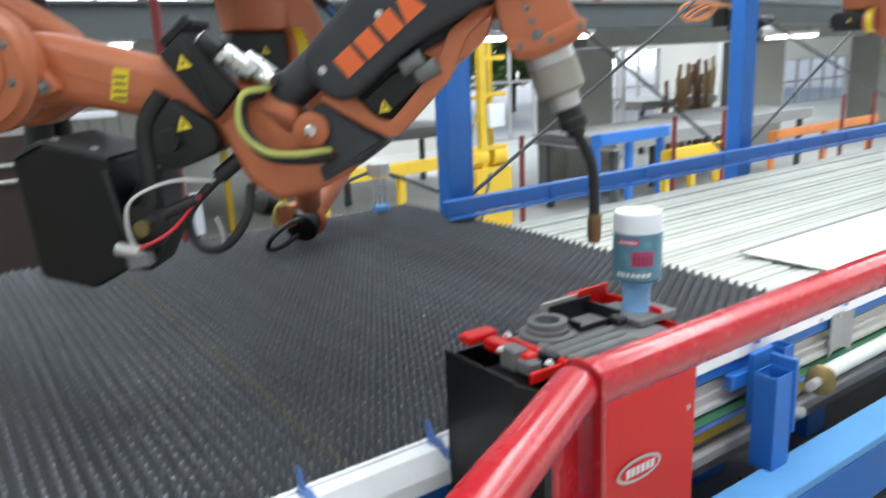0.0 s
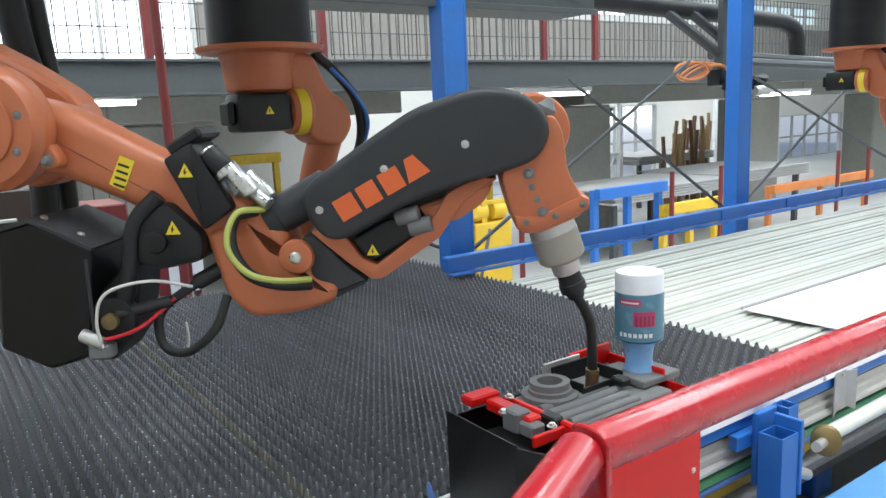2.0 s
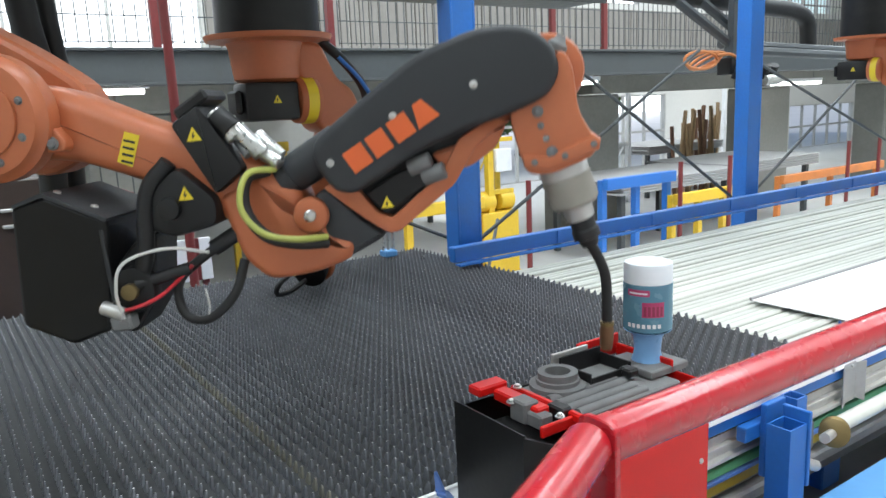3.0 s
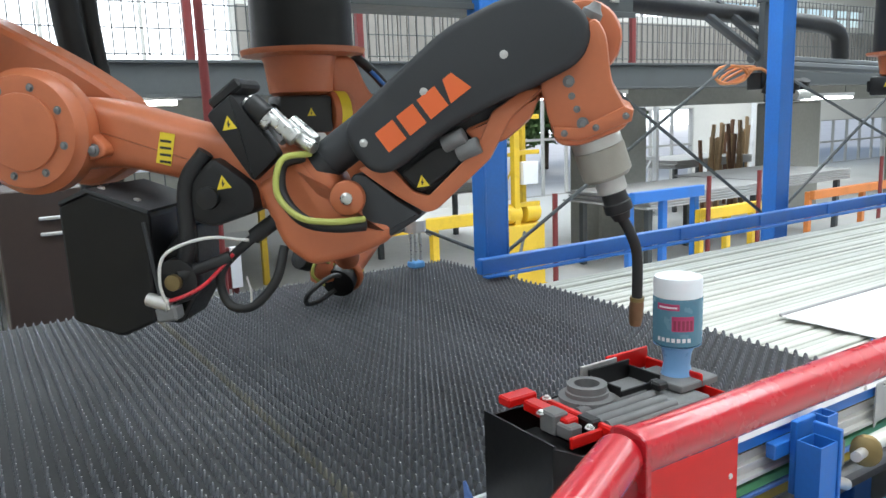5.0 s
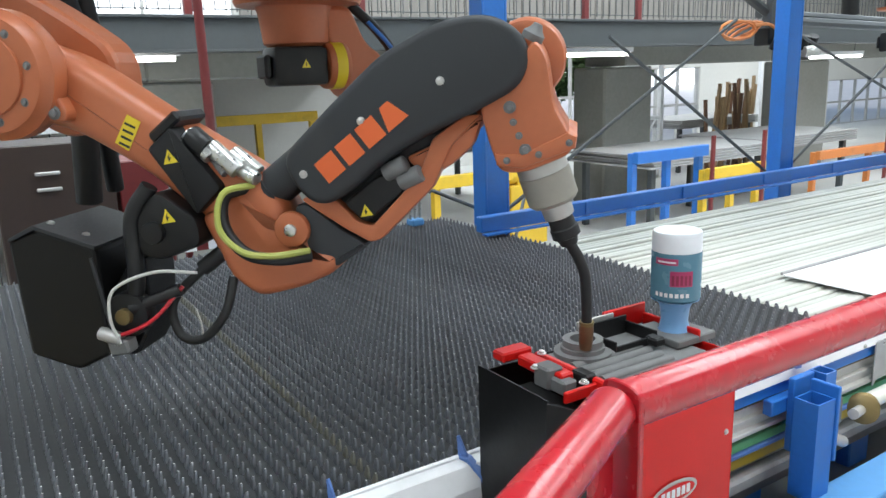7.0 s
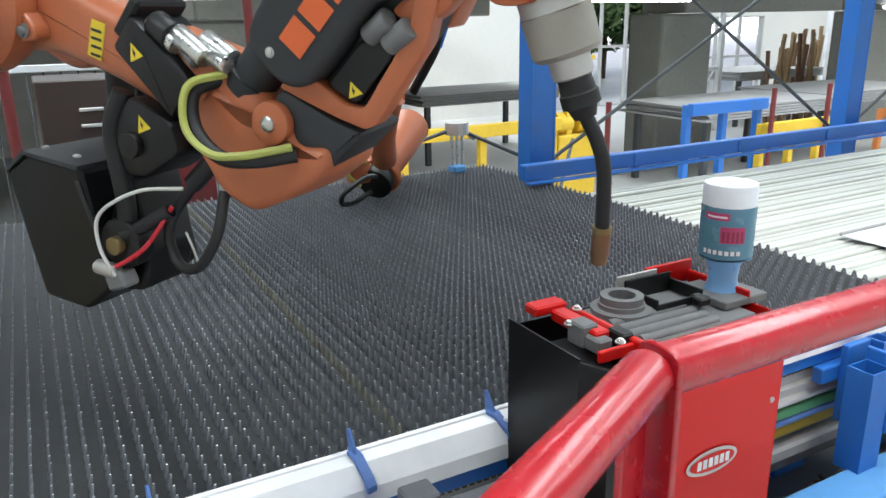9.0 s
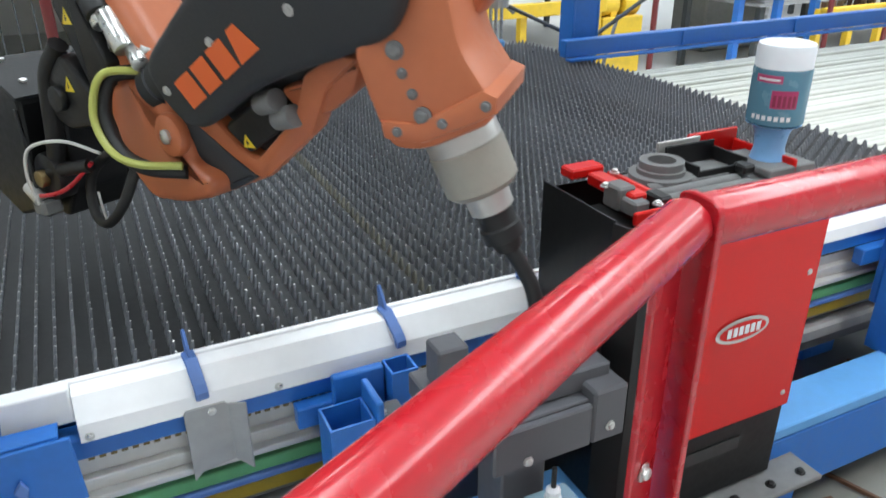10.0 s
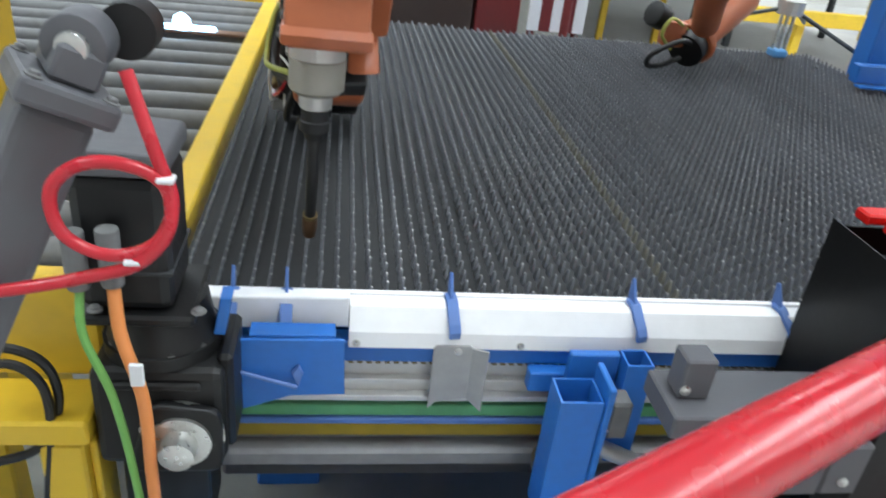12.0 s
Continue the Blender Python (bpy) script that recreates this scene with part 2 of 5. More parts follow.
def spline(pts, n=8):
    """A smooth run through a few points."""
    P = [Vector(p) for p in pts]
    P = [P[0] * 2 - P[1]] + P + [P[-1] * 2 - P[-2]]
    out = []
    for i in range(1, len(P) - 2):
        for k in range(n):
            t = k / n
            a, b, c, d = P[i - 1:i + 3]
            out.append(0.5 * ((2 * b) + (c - a) * t + (2 * a - 5 * b + 4 * c - d) * t * t + (3 * b - a - 3 * c + d) * t ** 3))
    return out + [P[-2]]


def hose(pts, r, seg=8, n=8, bm=None, r_end=None):
    """A round cable swept along a smooth run."""
    out = bm or bmesh.new()
    run = spline(pts, n) if len(pts) > 2 else [Vector(p) for p in pts]
    up = Vector((0.31, 0.17, 0.93))
    rings = []
    for i, p in enumerate(run):
        d = (run[min(i + 1, len(run) - 1)] - run[max(i - 1, 0)]).normalized()
        a = (up - d * up.dot(d)).normalized()
        b = d.cross(a)
        up = a
        rad = r if r_end is None else r + (r_end - r) * i / (len(run) - 1)
        rings.append([out.verts.new(p + rad * (a * math.cos(k * math.tau / seg) + b * math.sin(k * math.tau / seg))) for k in range(seg)])
    for a, b in zip(rings, rings[1:]):
        for k in range(seg):
            out.faces.new((a[k], a[(k + 1) % seg], b[(k + 1) % seg], b[k]))
    out.faces.new(rings[0]), out.faces.new(rings[-1])
    return out


def bolt(p, n, r=0.006, h=0.005, bm=None):
    """A domed bolt head with its washer, standing on p along n."""
    p, n = Vector(p), Vector(n).normalized()
    return lathe([(0, r * 1.5), (h * 0.25, r * 1.5), (h * 0.3, r), (h * 0.8, r * 0.95), (h, r * 0.6)], p, p + n, 12, bm)


def rounded(points, r=0.02, n=4):
    """An outline with its corners rounded."""
    out = []
    k = len(points)
    for i in range(k):
        a, b, c = Vector(points[i - 1]), Vector(points[i]), Vector(points[(i + 1) % k])
        d0, d1 = min(r, (a - b).length * 0.45), min(r, (c - b).length * 0.45)
        p, q = b + (a - b).normalized() * d0, b + (c - b).normalized() * d1
        for j in range(n + 1):
            t = j / n
            out.append(tuple(p * (1 - t) ** 2 + b * 2 * t * (1 - t) + q * t * t))
    return out



# ---- the hall ----
HALL = -0.62
ground = tagged(part("ground", box(-60, -60, HALL - 0.3, 90, 90, HALL, 0), FLOOR), "pale worn concrete hall floor", "floor", kind="structure")
# Ceiling lies out of view; its long openings are made for the lamps.
ceiling = tagged(new("ceiling"), "unseen grey hall ceiling with long openings added for light", "ceiling", kind="structure")
cbm = bmesh.new()
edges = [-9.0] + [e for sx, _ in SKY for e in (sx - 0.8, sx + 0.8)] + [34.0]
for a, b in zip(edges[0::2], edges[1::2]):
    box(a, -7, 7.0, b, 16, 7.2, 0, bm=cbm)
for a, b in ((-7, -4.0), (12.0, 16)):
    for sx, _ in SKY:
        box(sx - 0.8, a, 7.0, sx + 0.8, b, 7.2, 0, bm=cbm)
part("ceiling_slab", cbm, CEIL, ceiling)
# Assumed walls, added to close the hall.
for nm, b in (("wall_south", (-9, -7.2, HALL, 34, -7, 7.2)), ("wall_west", (-9.2, -7.2, HALL, -9, 16.2, 7.2)), ("wall_east", (34, -7.2, HALL, 34.2, 16.2, 7.2))):
    tagged(part(nm, box(*b, 0), PANEL), "pale sheet-clad hall wall", "wall", kind="structure")
# north wall with openings: solid stretches between them
north = tagged(new("wall_north"), "pale ribbed cladding wall with tall openings", "wall", kind="structure")
OPEN = [(-6.0, 4.9, 2.4, 5.8), (6.3, 6.9, 3.2, 5.2), (9.2, 12.0, 3.9, 4.5), (13.4, 17.4, 4.0, 4.5), (11.2, 15.2, HALL, 2.3), (15.9, 18.6, HALL, 1.5), (19.0, 27.5, 4.0, 4.6), (25.2, 29.5, HALL, 0.9)]
nb = bmesh.new()
xs = sorted({-9.0, 34.0, *[v for o in OPEN for v in o[:2]]})
zs = sorted({HALL, 7.2, *[v for o in OPEN for v in o[2:]]})
for a, b in zip(xs, xs[1:]):
    for c, d in zip(zs, zs[1:]):
        if not any(o[0] <= (a + b) / 2 <= o[1] and o[2] <= (c + d) / 2 <= o[3] for o in OPEN):
            box(a, 14.0, c, b, 14.2, d, 0, bm=nb)
part("cladding", nb, PANEL, north)
# These darker sheets put the dimness behind the mesh into the wall.
upper = bmesh.new()
for k in range(120):
    x = 5.0 + k * 0.24
    if not any(o[0] - 0.24 < x < o[1] and o[3] > 2.8 and o[2] < 3.9 for o in OPEN):
        box(x, 13.93, 2.5, x + 0.20, 13.998, 3.85, 0.01, bm=upper)
part("upper_cladding", upper, UPPER, north, "brown-grey ribbed sheets over the mezzanine, darkened as if backlit")
for k, (a, b, c, d) in enumerate(OPEN):
    w = tagged(new("window_%d" % (k + 1)), "bright opening with pale steel mullions", "window", kind="structure")
    wb = bmesh.new()
    n = max(2, int((b - a) / 0.8))
    for i in range(n + 1):
        x = a + (b - a) * i / n
        box(x - 0.03, 14.02, c, x + 0.03, 14.1, d, 0, bm=wb)
    for i in range(3):
        z = c + (d - c) * i / 2
        box(a, 14.03, z - 0.03, b, 14.09, z + 0.03, 0, bm=wb)
    part("window_frame", wb, ALU, w)
# Added sheet that glows in place of the daylight outside the openings.
backdrop = tagged(part("backdrop", box(-40, 60, HALL, 80, 60.5, 14, 0), DAY), "glowing sheet standing in for the bright overcast distance", "backdrop", kind="structure")


def tree(x, y, h, seed):
    rnd = random.Random(seed)
    t = thing("tree", "leafy green tree outside the hall opening", "tree", pose(x, y, HALL), "trees outside")
    tb = hose([(0, 0, 0), (0.1, 0, h * 0.4), (0, 0.1, h * 0.8)], 0.16, 8, 5, r_end=0.05)
    for k in range(7):
        a = rnd.uniform(0, 6.28)
        z = h * rnd.uniform(0.35, 0.7)
        hose([(0, 0, z), (math.cos(a) * 0.6, math.sin(a) * 0.6, z + 0.4), (math.cos(a) * 1.2, math.sin(a) * 1.2, z + 0.9)], 0.05, 6, 3, tb, 0.015)
    part("trunk", tb, BARK, t)
    vs, fs = [], []
    for k in range(4200):
        u = Vector((rnd.gauss(0, 1), rnd.gauss(0, 1), rnd.gauss(0, 1))).normalized() * rnd.uniform(0.35, 1) ** 0.5
        c = Vector((u.x * 1.7, u.y * 1.5, h * 0.62 + u.z * h * 0.42))
        c += Vector((noise.noise(c * 1.3), noise.noise(c * 1.3 + Vector((9, 0, 0))), 0)) * 0.7
        a = Vector((rnd.uniform(-1, 1), rnd.uniform(-1, 1), rnd.uniform(-1, 1))).normalized() * 0.13
        b = a.orthogonal().normalized() * 0.07
        i = len(vs)
        vs += [c - a, c + b, c + a, c - b]
        fs.append((i, i + 1, i + 2, i + 3))
    me = bpy.data.meshes.new("crown")
    me.from_pydata(vs, [], fs)
    me.materials.append(LEAF)
    cr = new("crown", me)
    cr.parent = t


for k, (x, y, h) in enumerate(((17.0, 20.6, 4.2), (18.9, 21.2, 4.6), (20.9, 21.0, 4.3), (23.2, 22.0, 4.4))):
    tree(x, y, h, k)

# ---- mezzanine: girder, mesh guard, concrete frame ----
girder = tagged(new("girder"), "long dark grey steel mezzanine girder", "girder", kind="structure")
part("web", box(-6, 6.0, 1.8302, 22, 6.22, 2.0998, 0.004), GIRDER, girder)
part("flange", box(-6, 5.94, 2.10, 22, 6.28, 2.125, 0.003), GIRDER, girder)
part("flange", box(-6, 5.94, 1.805, 22, 6.28, 1.83, 0.003), GIRDER, girder)
deck = tagged(part("mezzanine_deck", box(-6, 6.29, 2.03, 22, 9.0, 2.12, 0.004), CONCRETE), "grey concrete mezzanine deck that shades the hall below", "deck", kind="structure")
# Slab added from the deck to the back wall, to dim the wall below.
tagged(part("mezzanine_back", box(-9, 9.01, 2.03, 7.4, 13.95, 2.12, 0.004), CONCRETE), "grey concrete mezzanine deck that shades the hall below", "deck", kind="structure")
for k, x in enumerate((-2.2, 1.35, 8.2, 13.0, 17.8)):
    c = tagged(part("column_%d" % (k + 1), box(x + 0.12, 7.4, HALL, x + 1.15, 8.1, 1.56, 0.03), CONCRETE), "square grey concrete column", "column", kind="structure")
    tagged(part("lintel_%d" % (k + 1), box(x + 0.45, 7.3, 1.57, x + 4.0, 8.2, 2.025, 0.02), CONCRETE), "grey concrete lintel beam under the mezzanine", "beam", kind="structure")


def guard(x0, x1, y, z0, z1):
    g = thing("mesh_guard", "steel wire mesh guard panel between red posts on the mezzanine edge", "fence", group="mezzanine guard panels")
    n = int((x1 - x0) / 0.095)
    for i in range(n + 1):
        x = x0 + (x1 - x0) * i / n
        part("wire", rod((x, y, z0), (x, y, z1), 0.006, seg=5), GIRDER, g)
    for i in range(5):
        z = z0 + 0.02 + (z1 - z0 - 0.04) * i / 4
        part("wire", rod((x0, y - 0.012, z), (x1, y - 0.012, z), 0.006, seg=5), GIRDER, g)
    part("post", box(x1 + 0.02, y - 0.04, 2.126, x1 + 0.09, y + 0.03, z1 + 0.1, 0.003), RED_OLD, g)


for a, b in ((-3.0, -0.6), (-0.5, 1.9), (2.0, 3.6), (3.75, 6.6), (6.75, 7.5), (7.65, 10.6), (10.75, 14.0)):
    guard(a, b, 6.05, 2.16, 3.07)


def strip_lamp(x0, x1, y, z):
    f = thing("strip_light", "lit fluorescent strip light under the mezzanine", "ceiling light", group="strip lights")
    part("body", box(x0 - 0.05, y - 0.06, z + 0.05, x1 + 0.05, y + 0.06, z + 0.11, 0.004), INK_WHITE, f)
    for dy in (-0.03, 0.03):
        part("tube", rod((x0, y + dy, z + 0.03), (x1, y + dy, z + 0.03), 0.028, seg=10), TUBE, f)
    for x in (x0 + 0.15, x1 - 0.15):
        part("hanger", rod((x, y, z + 0.11), (x, y, 2.035), 0.006, seg=6), GIRDER, f)


strip_lamp(1.20, 1.90, 6.5, 1.745)
strip_lamp(5.87, 7.86, 6.5, 1.70)
strip_lamp(12.1, 13.5, 6.5, 1.58)
strip_lamp(-3.2, -1.6, 6.5, 1.74)

# ---- far side of the hall floor: barriers, racks, pallets ----


def barrier(x0, x1, y, z, material, label):
    b = thing("barrier_rail", label, "barrier", group="hall barriers")
    part("rail", box(x0, y, z - 0.13, x1, y + 0.08, z, 0.006), material, b)
    n = max(2, int((x1 - x0) / 1.2))
    for i in range(n + 1):
        x = x0 + (x1 - x0 - 0.08) * i / n
        part("post", box(x, y + 0.082, HALL, x + 0.08, y + 0.16, z - 0.02, 0.004), material, b)


barrier(3.3, 5.2, 5.6, 0.50, YELLOW, "yellow steel barrier rail on posts")
barrier(7.5, 8.6, 4.8, 0.34, YELLOW, "short yellow steel barrier rail beside red posts")
barrier(6.4, 7.6, 4.9, 0.62, BLUE, "blue steel barrier rail on posts")
barrier(10.9, 14.0, 5.5, 0.22, mat("orange_barrier_paint", (0.62, 0.20, 0.05), 0.5, dirt=0.3), "orange steel barrier rail on posts")
barrier(2.6, 4.2, 8.6, 1.12, YELLOW, "yellow crane rail behind the columns")


def winch():
    """A yellow hoist carriage with its motor drums and a control box on a mast."""
    w = thing("hoist_carriage", "yellow hoist carriage with a pale control box on its mast", "hoist", pose(5.26, 5.66, HALL))
    part("mast", box(0.12, 0.10, 0, 0.20, 0.18, 2.3, 0.004), YELLOW, w)
    part("base", box(-0.15, 0.0, 0, 0.65, 0.5, 0.14, 0.01), YELLOW, w)
    for x in (0.0, 0.28):
        part("drum", rod((x + 0.02, 0.2, 1.02), (x + 0.22, 0.2, 1.02), 0.12, seg=18, bevel=0.01), YELLOW, w, smooth=True)
    part("drum_plate", box(-0.02, 0.05, 0.142, 0.52, 0.35, 0.9, 0.01), YELLOW, w)
    part("control_box", box(0.22, 0.06, 1.36, 0.44, 0.16, 1.62, 0.008), INK_WHITE, w)
    for z in (1.1, 1.7, 2.1):
        part("cross_arm", box(0.201, 0.11, z, 0.5, 0.17, z + 0.05, 0.004), YELLOW, w)


winch()
for x in (5.1, 7.48, 8.44, 11.3, 12.2):
    p = thing("marker_post", "slim red marker post on the hall floor", "post", group="red posts")
    part("post", rod((x, 4.75, HALL), (x, 4.75, 0.74), 0.028, seg=8), RED_OLD, p)


def rack(x, y, seed):
    rnd = random.Random(seed)
    r = thing("sheet_rack", "stack of grey sheet panels on a dark steel frame", "rack", pose(x, y, HALL), "racks on the hall floor")
    for dx in (0, 2.2):
        for dy in (0, 1.2):
            part("leg", box(dx, dy, 0, dx + 0.08, dy + 0.08, 0.9, 0.004), GIRDER, r)
    for k in range(5):
        part("sheet", box(-0.1 + rnd.uniform(-.05, .05), -0.1, 0.91 + k * 0.035, 2.4, 1.4 + rnd.uniform(-.1, .1), 0.935 + k * 0.035, 0.002), MID_GREY, r)


rack(7.4, 5.6, 1), rack(10.0, 5.9, 2), rack(5.4, 9.2, 3), rack(12.5, 9.5, 4)


def timber_stack(x, y, seed):
    rnd = random.Random(seed)
    s = thing("timber_stack", "bundle of raw upright timber laths", "timber", pose(x, y, HALL), "timber bundles")
    for k in range(14):
        a = rnd.uniform(-0.25, 0.25)
        part("lath", box(-0.03, -0.03, 0, 0.03, 0.03, rnd.uniform(1.2, 1.9), 0.004, m=pose(rnd.uniform(0, 1.3), rnd.uniform(0, 0.5), 0, a * 12, a * 18, 0)), WOOD if k % 3 else RUST, s)


timber_stack(12.6, 8.8, 1), timber_stack(14.2, 9.6, 2), timber_stack(16.4, 9.9, 3)


def gantry_frame(x, y, h, material, label):
    g = thing("lifting_gantry", label, "gantry", pose(x, y, HALL), "standing frames")
    for dx in (0, 0.9):
        part("upright", box(dx, 0, 0, dx + 0.09, 0.09, h, 0.005), material, g)
    for z in (0.05, h * 0.5, h - 0.1):
        part("cross_bar", box(0.092, 0.02, z, 0.898, 0.07, z + 0.07, 0.004), material, g)
    part("diagonal", hose([(0.1, 0.12, 0.1), (0.9, 0.12, h * 0.5)], 0.02, 6), material, g)


gantry_frame(10.9, 9.4, 2.3, INK_WHITE, "white steel frame standing beside the columns")
gantry_frame(17.2, 11.0, 2.6, INK_WHITE, "white steel frame near the far wall")
gantry_frame(8.3, 10.4, 2.7, YELLOW, "yellow steel frame by the wall")

# ---- blue portal frame behind the line ----


def blue_column(x, w):
    c = thing("portal_column", "tall blue painted steel column behind the line", "column", group="blue columns")
    part("web", box(x + 0.012, 1.585, HALL, x + w - 0.012, 1.6, 4.2, 0), BLUE, c)
    for a in (x, x + w - 0.012):
        part("flange", box(a, 1.55, HALL, a + 0.012, 1.64, 4.2, 0.002), BLUE, c)
    part("front_plate", box(x + 0.012, 1.552, HALL, x + w - 0.012, 1.564, 4.2, 0), BLUE, c)


blue_column(1.93, 0.125), blue_column(3.955, 0.12), blue_column(6.4, 0.2)
part_rail = thing("side_rail", "blue painted steel side rail along the pale deck", "rail")
part("rail", box(1.80, 1.40, 0.922, 9.0, 1.44, 0.985, 0.004), BLUE, part_rail)
part("lip", box(1.80, 1.36, 0.914, 9.0, 1.398, 0.921, 0.001), BLUE, part_rail)
for k in range(8):
    part("stiffener", box(2.35 + k * 0.62, 1.393, 0.925, 2.362 + k * 0.62, 1.3985, 0.981, 0.001), BLUE, part_rail)
for a, b in (((2.10, 1.62, 0.955), (3.60, 1.62, 1.765)), ((2.70, 1.625, 1.685), (3.93, 1.625, 0.944)), ((4.08, 1.62, 0.92), (5.6, 1.62, 1.79)), ((4.08, 1.625, 1.72), (6.3, 1.625, 0.95)), ((1.4, 2.5, 0.1), (1.85, 1.7, 0.9)), ((2.05, 1.62, 0.5), (2.5, 2.0, 0.95))):
    br = thing("tie_rod", "thin grey steel tie rod bracing the blue frame", "brace", group="tie rods")
    part("rod", rod(a, b, 0.009, seg=8), GIRDER, br)
post = thing("guard_post", "slim dark red guard post behind the machine", "post")
part("post", rod((1.115, 2.6, HALL), (1.10, 2.6, 3.2), 0.022, seg=12), RED_OLD, post, smooth=True)
post = thing("guard_post", "slim dark red guard post behind the machine", "post")
part("post", rod((0.10, 2.6, HALL), (0.10, 2.6, 3.2), 0.022, seg=12), RED_OLD, post, smooth=True)
ductwork = thing("cable_duct", "grey steel cable duct hung above the line", "duct")
part("lip", box(1.35, 1.585, 1.975, 2.86, 1.599, 2.0, 0.002), GIRDER, ductwork)
for x in (1.6, 2.2, 2.7):
    part("clip", box(x, 1.583, 2.04, x + 0.05, 1.599, 2.10, 0.003), ALU, ductwork)
part("channel", box(1.35, 1.6, 1.985, 2.86, 1.9, 2.30, 0.006), GIRDER, ductwork)
trunk = thing("supply_hose", "thick black supply hose along the overhead gantry", "hose")
part("hose", hose([(2.9, 2.0, 2.13), (3.6, 2.0, 2.11), (4.7, 2.0, 2.075), (5.22, 2.0, 2.03), (5.31, 2.0, 1.84)], 0.055, 12), RUBBER, trunk, smooth=True)
for (p, q) in (((3.75, 2.0, 2.14), (4.28, 1.9, 1.82)), ((3.95, 2.0, 2.16), (4.48, 1.9, 1.83)), ((4.25, 1.9, 1.79), (5.8, 1.9, 1.75)), ((4.25, 1.95, 1.83), (5.8, 1.95, 1.79))):
    st = thing("gantry_strut", "grey steel strut of the overhead gantry", "strut", group="gantry struts")
    part("strut", rod(p, q, 0.03, seg=8), GIRDER, st)
coil = thing("cable_coil", "loose coil of orange cable on the gantry", "cable")
cb = bmesh.new()
for k in range(4):
    hose([(3.86 + 0.15 * math.cos(a) + 0.05 * k, 1.8 + 0.02 * k, 1.725 + 0.05 * math.sin(a + 0.4 * k)) for a in [i * math.tau / 9 + k for i in range(10)]], 0.008, 6, 4, cb)
part("coil", cb, HOSE_ORANGE, coil)
part("tail", hose([(4.0, 1.8, 1.75), (4.15, 1.8, 1.755), (4.28, 1.8, 1.68), (4.40, 1.8, 1.66)], 0.01, 6), HOSE_ORANGE, coil)
valve = thing("valve_block", "dark pneumatic valve block on the gantry", "valve")
part("block", box(4.14, 1.80, 1.64, 4.44, 1.9, 1.74, 0.006), BLACK, valve)
for k in range(6):
    part("plug", rod((4.16 + k * 0.075, 1.79, 1.615 + 0.02 * (k % 2)), (4.17 + k * 0.07, 1.76, 1.69), 0.02 + 0.006 * (k % 3), seg=10), BLACK, valve)
part("bracket", box(4.24, 1.86, 1.741, 4.32, 1.90, 2.149, 0.003), GIRDER, valve)
part("arm", box(4.24, 0.99, 2.15, 4.32, 1.92, 2.20, 0.003), GIRDER, valve)
part("sensor", rod((4.44, 1.77, 1.60), (4.54, 1.74, 1.605), 0.032, seg=14), STEEL, valve)

# ---- the tooth table ----
TX0, TX1, TY0, TY1, TZ = -0.168, 1.935, -0.012, 1.93, 0.885
table = thing("toothed_table", "dark grey table bed of long serrated steel bars", "work table")


def sag(x, y):
    return 0.010 * math.sin(x * 3.3 + 0.6) * math.sin(y * 1.6) - 0.006 * math.exp(-((x - 0.62) ** 2) / 0.02)


bedm = bmesh.new()
bmesh.ops.create_grid(bedm, x_segments=60, y_segments=40, size=0.5)
for v in bedm.verts:
    v.co = Vector((TX0 + (v.co.x + 0.5) * (TX1 - TX0), TY0 + (v.co.y + 0.5) * (TY1 - TY0), 0))
    v.co.z = TZ + sag(v.co.x, v.co.y)
ex = bmesh.ops.extrude_face_region(bedm, geom=list(bedm.faces))
bmesh.ops.translate(bedm, vec=(0, 0, -0.03), verts=[g for g in ex["geom"] if isinstance(g, bmesh.types.BMVert)])
part("bed", bedm, BED, table, smooth=True)
part("frame", box(TX0 + 0.05, TY0 + 0.06, 0.70, TX1 - 0.05, TY1 - 0.05, 0.83, 0.004), BLUE, table)
for x in (TX0 + 0.1, TX1 - 0.2):
    for y in (0.15, TY1 - 0.25):
        part("leg", box(x, y, HALL, x + 0.12, y + 0.12, 0.69, 0.004), BLUE, table)

PITCH_X, PITCH_Y = 0.0250, 0.0285


BRASS_ROW = mat("yellowish_tooth_bar", (0.20, 0.19, 0.155), 0.5, 0.3, scale=18, vary=0.5, dirt=0.6, dirt_color=(0.09, 0.09, 0.09), big=20)

# Worn tips in a pale, polished colour, which also puts the glints in.
WORN_GLINT_TIP = mat("worn_glint_tip", (0.55, 0.55, 0.52), 0.28, 0.6, scale=90, vary=0.4)


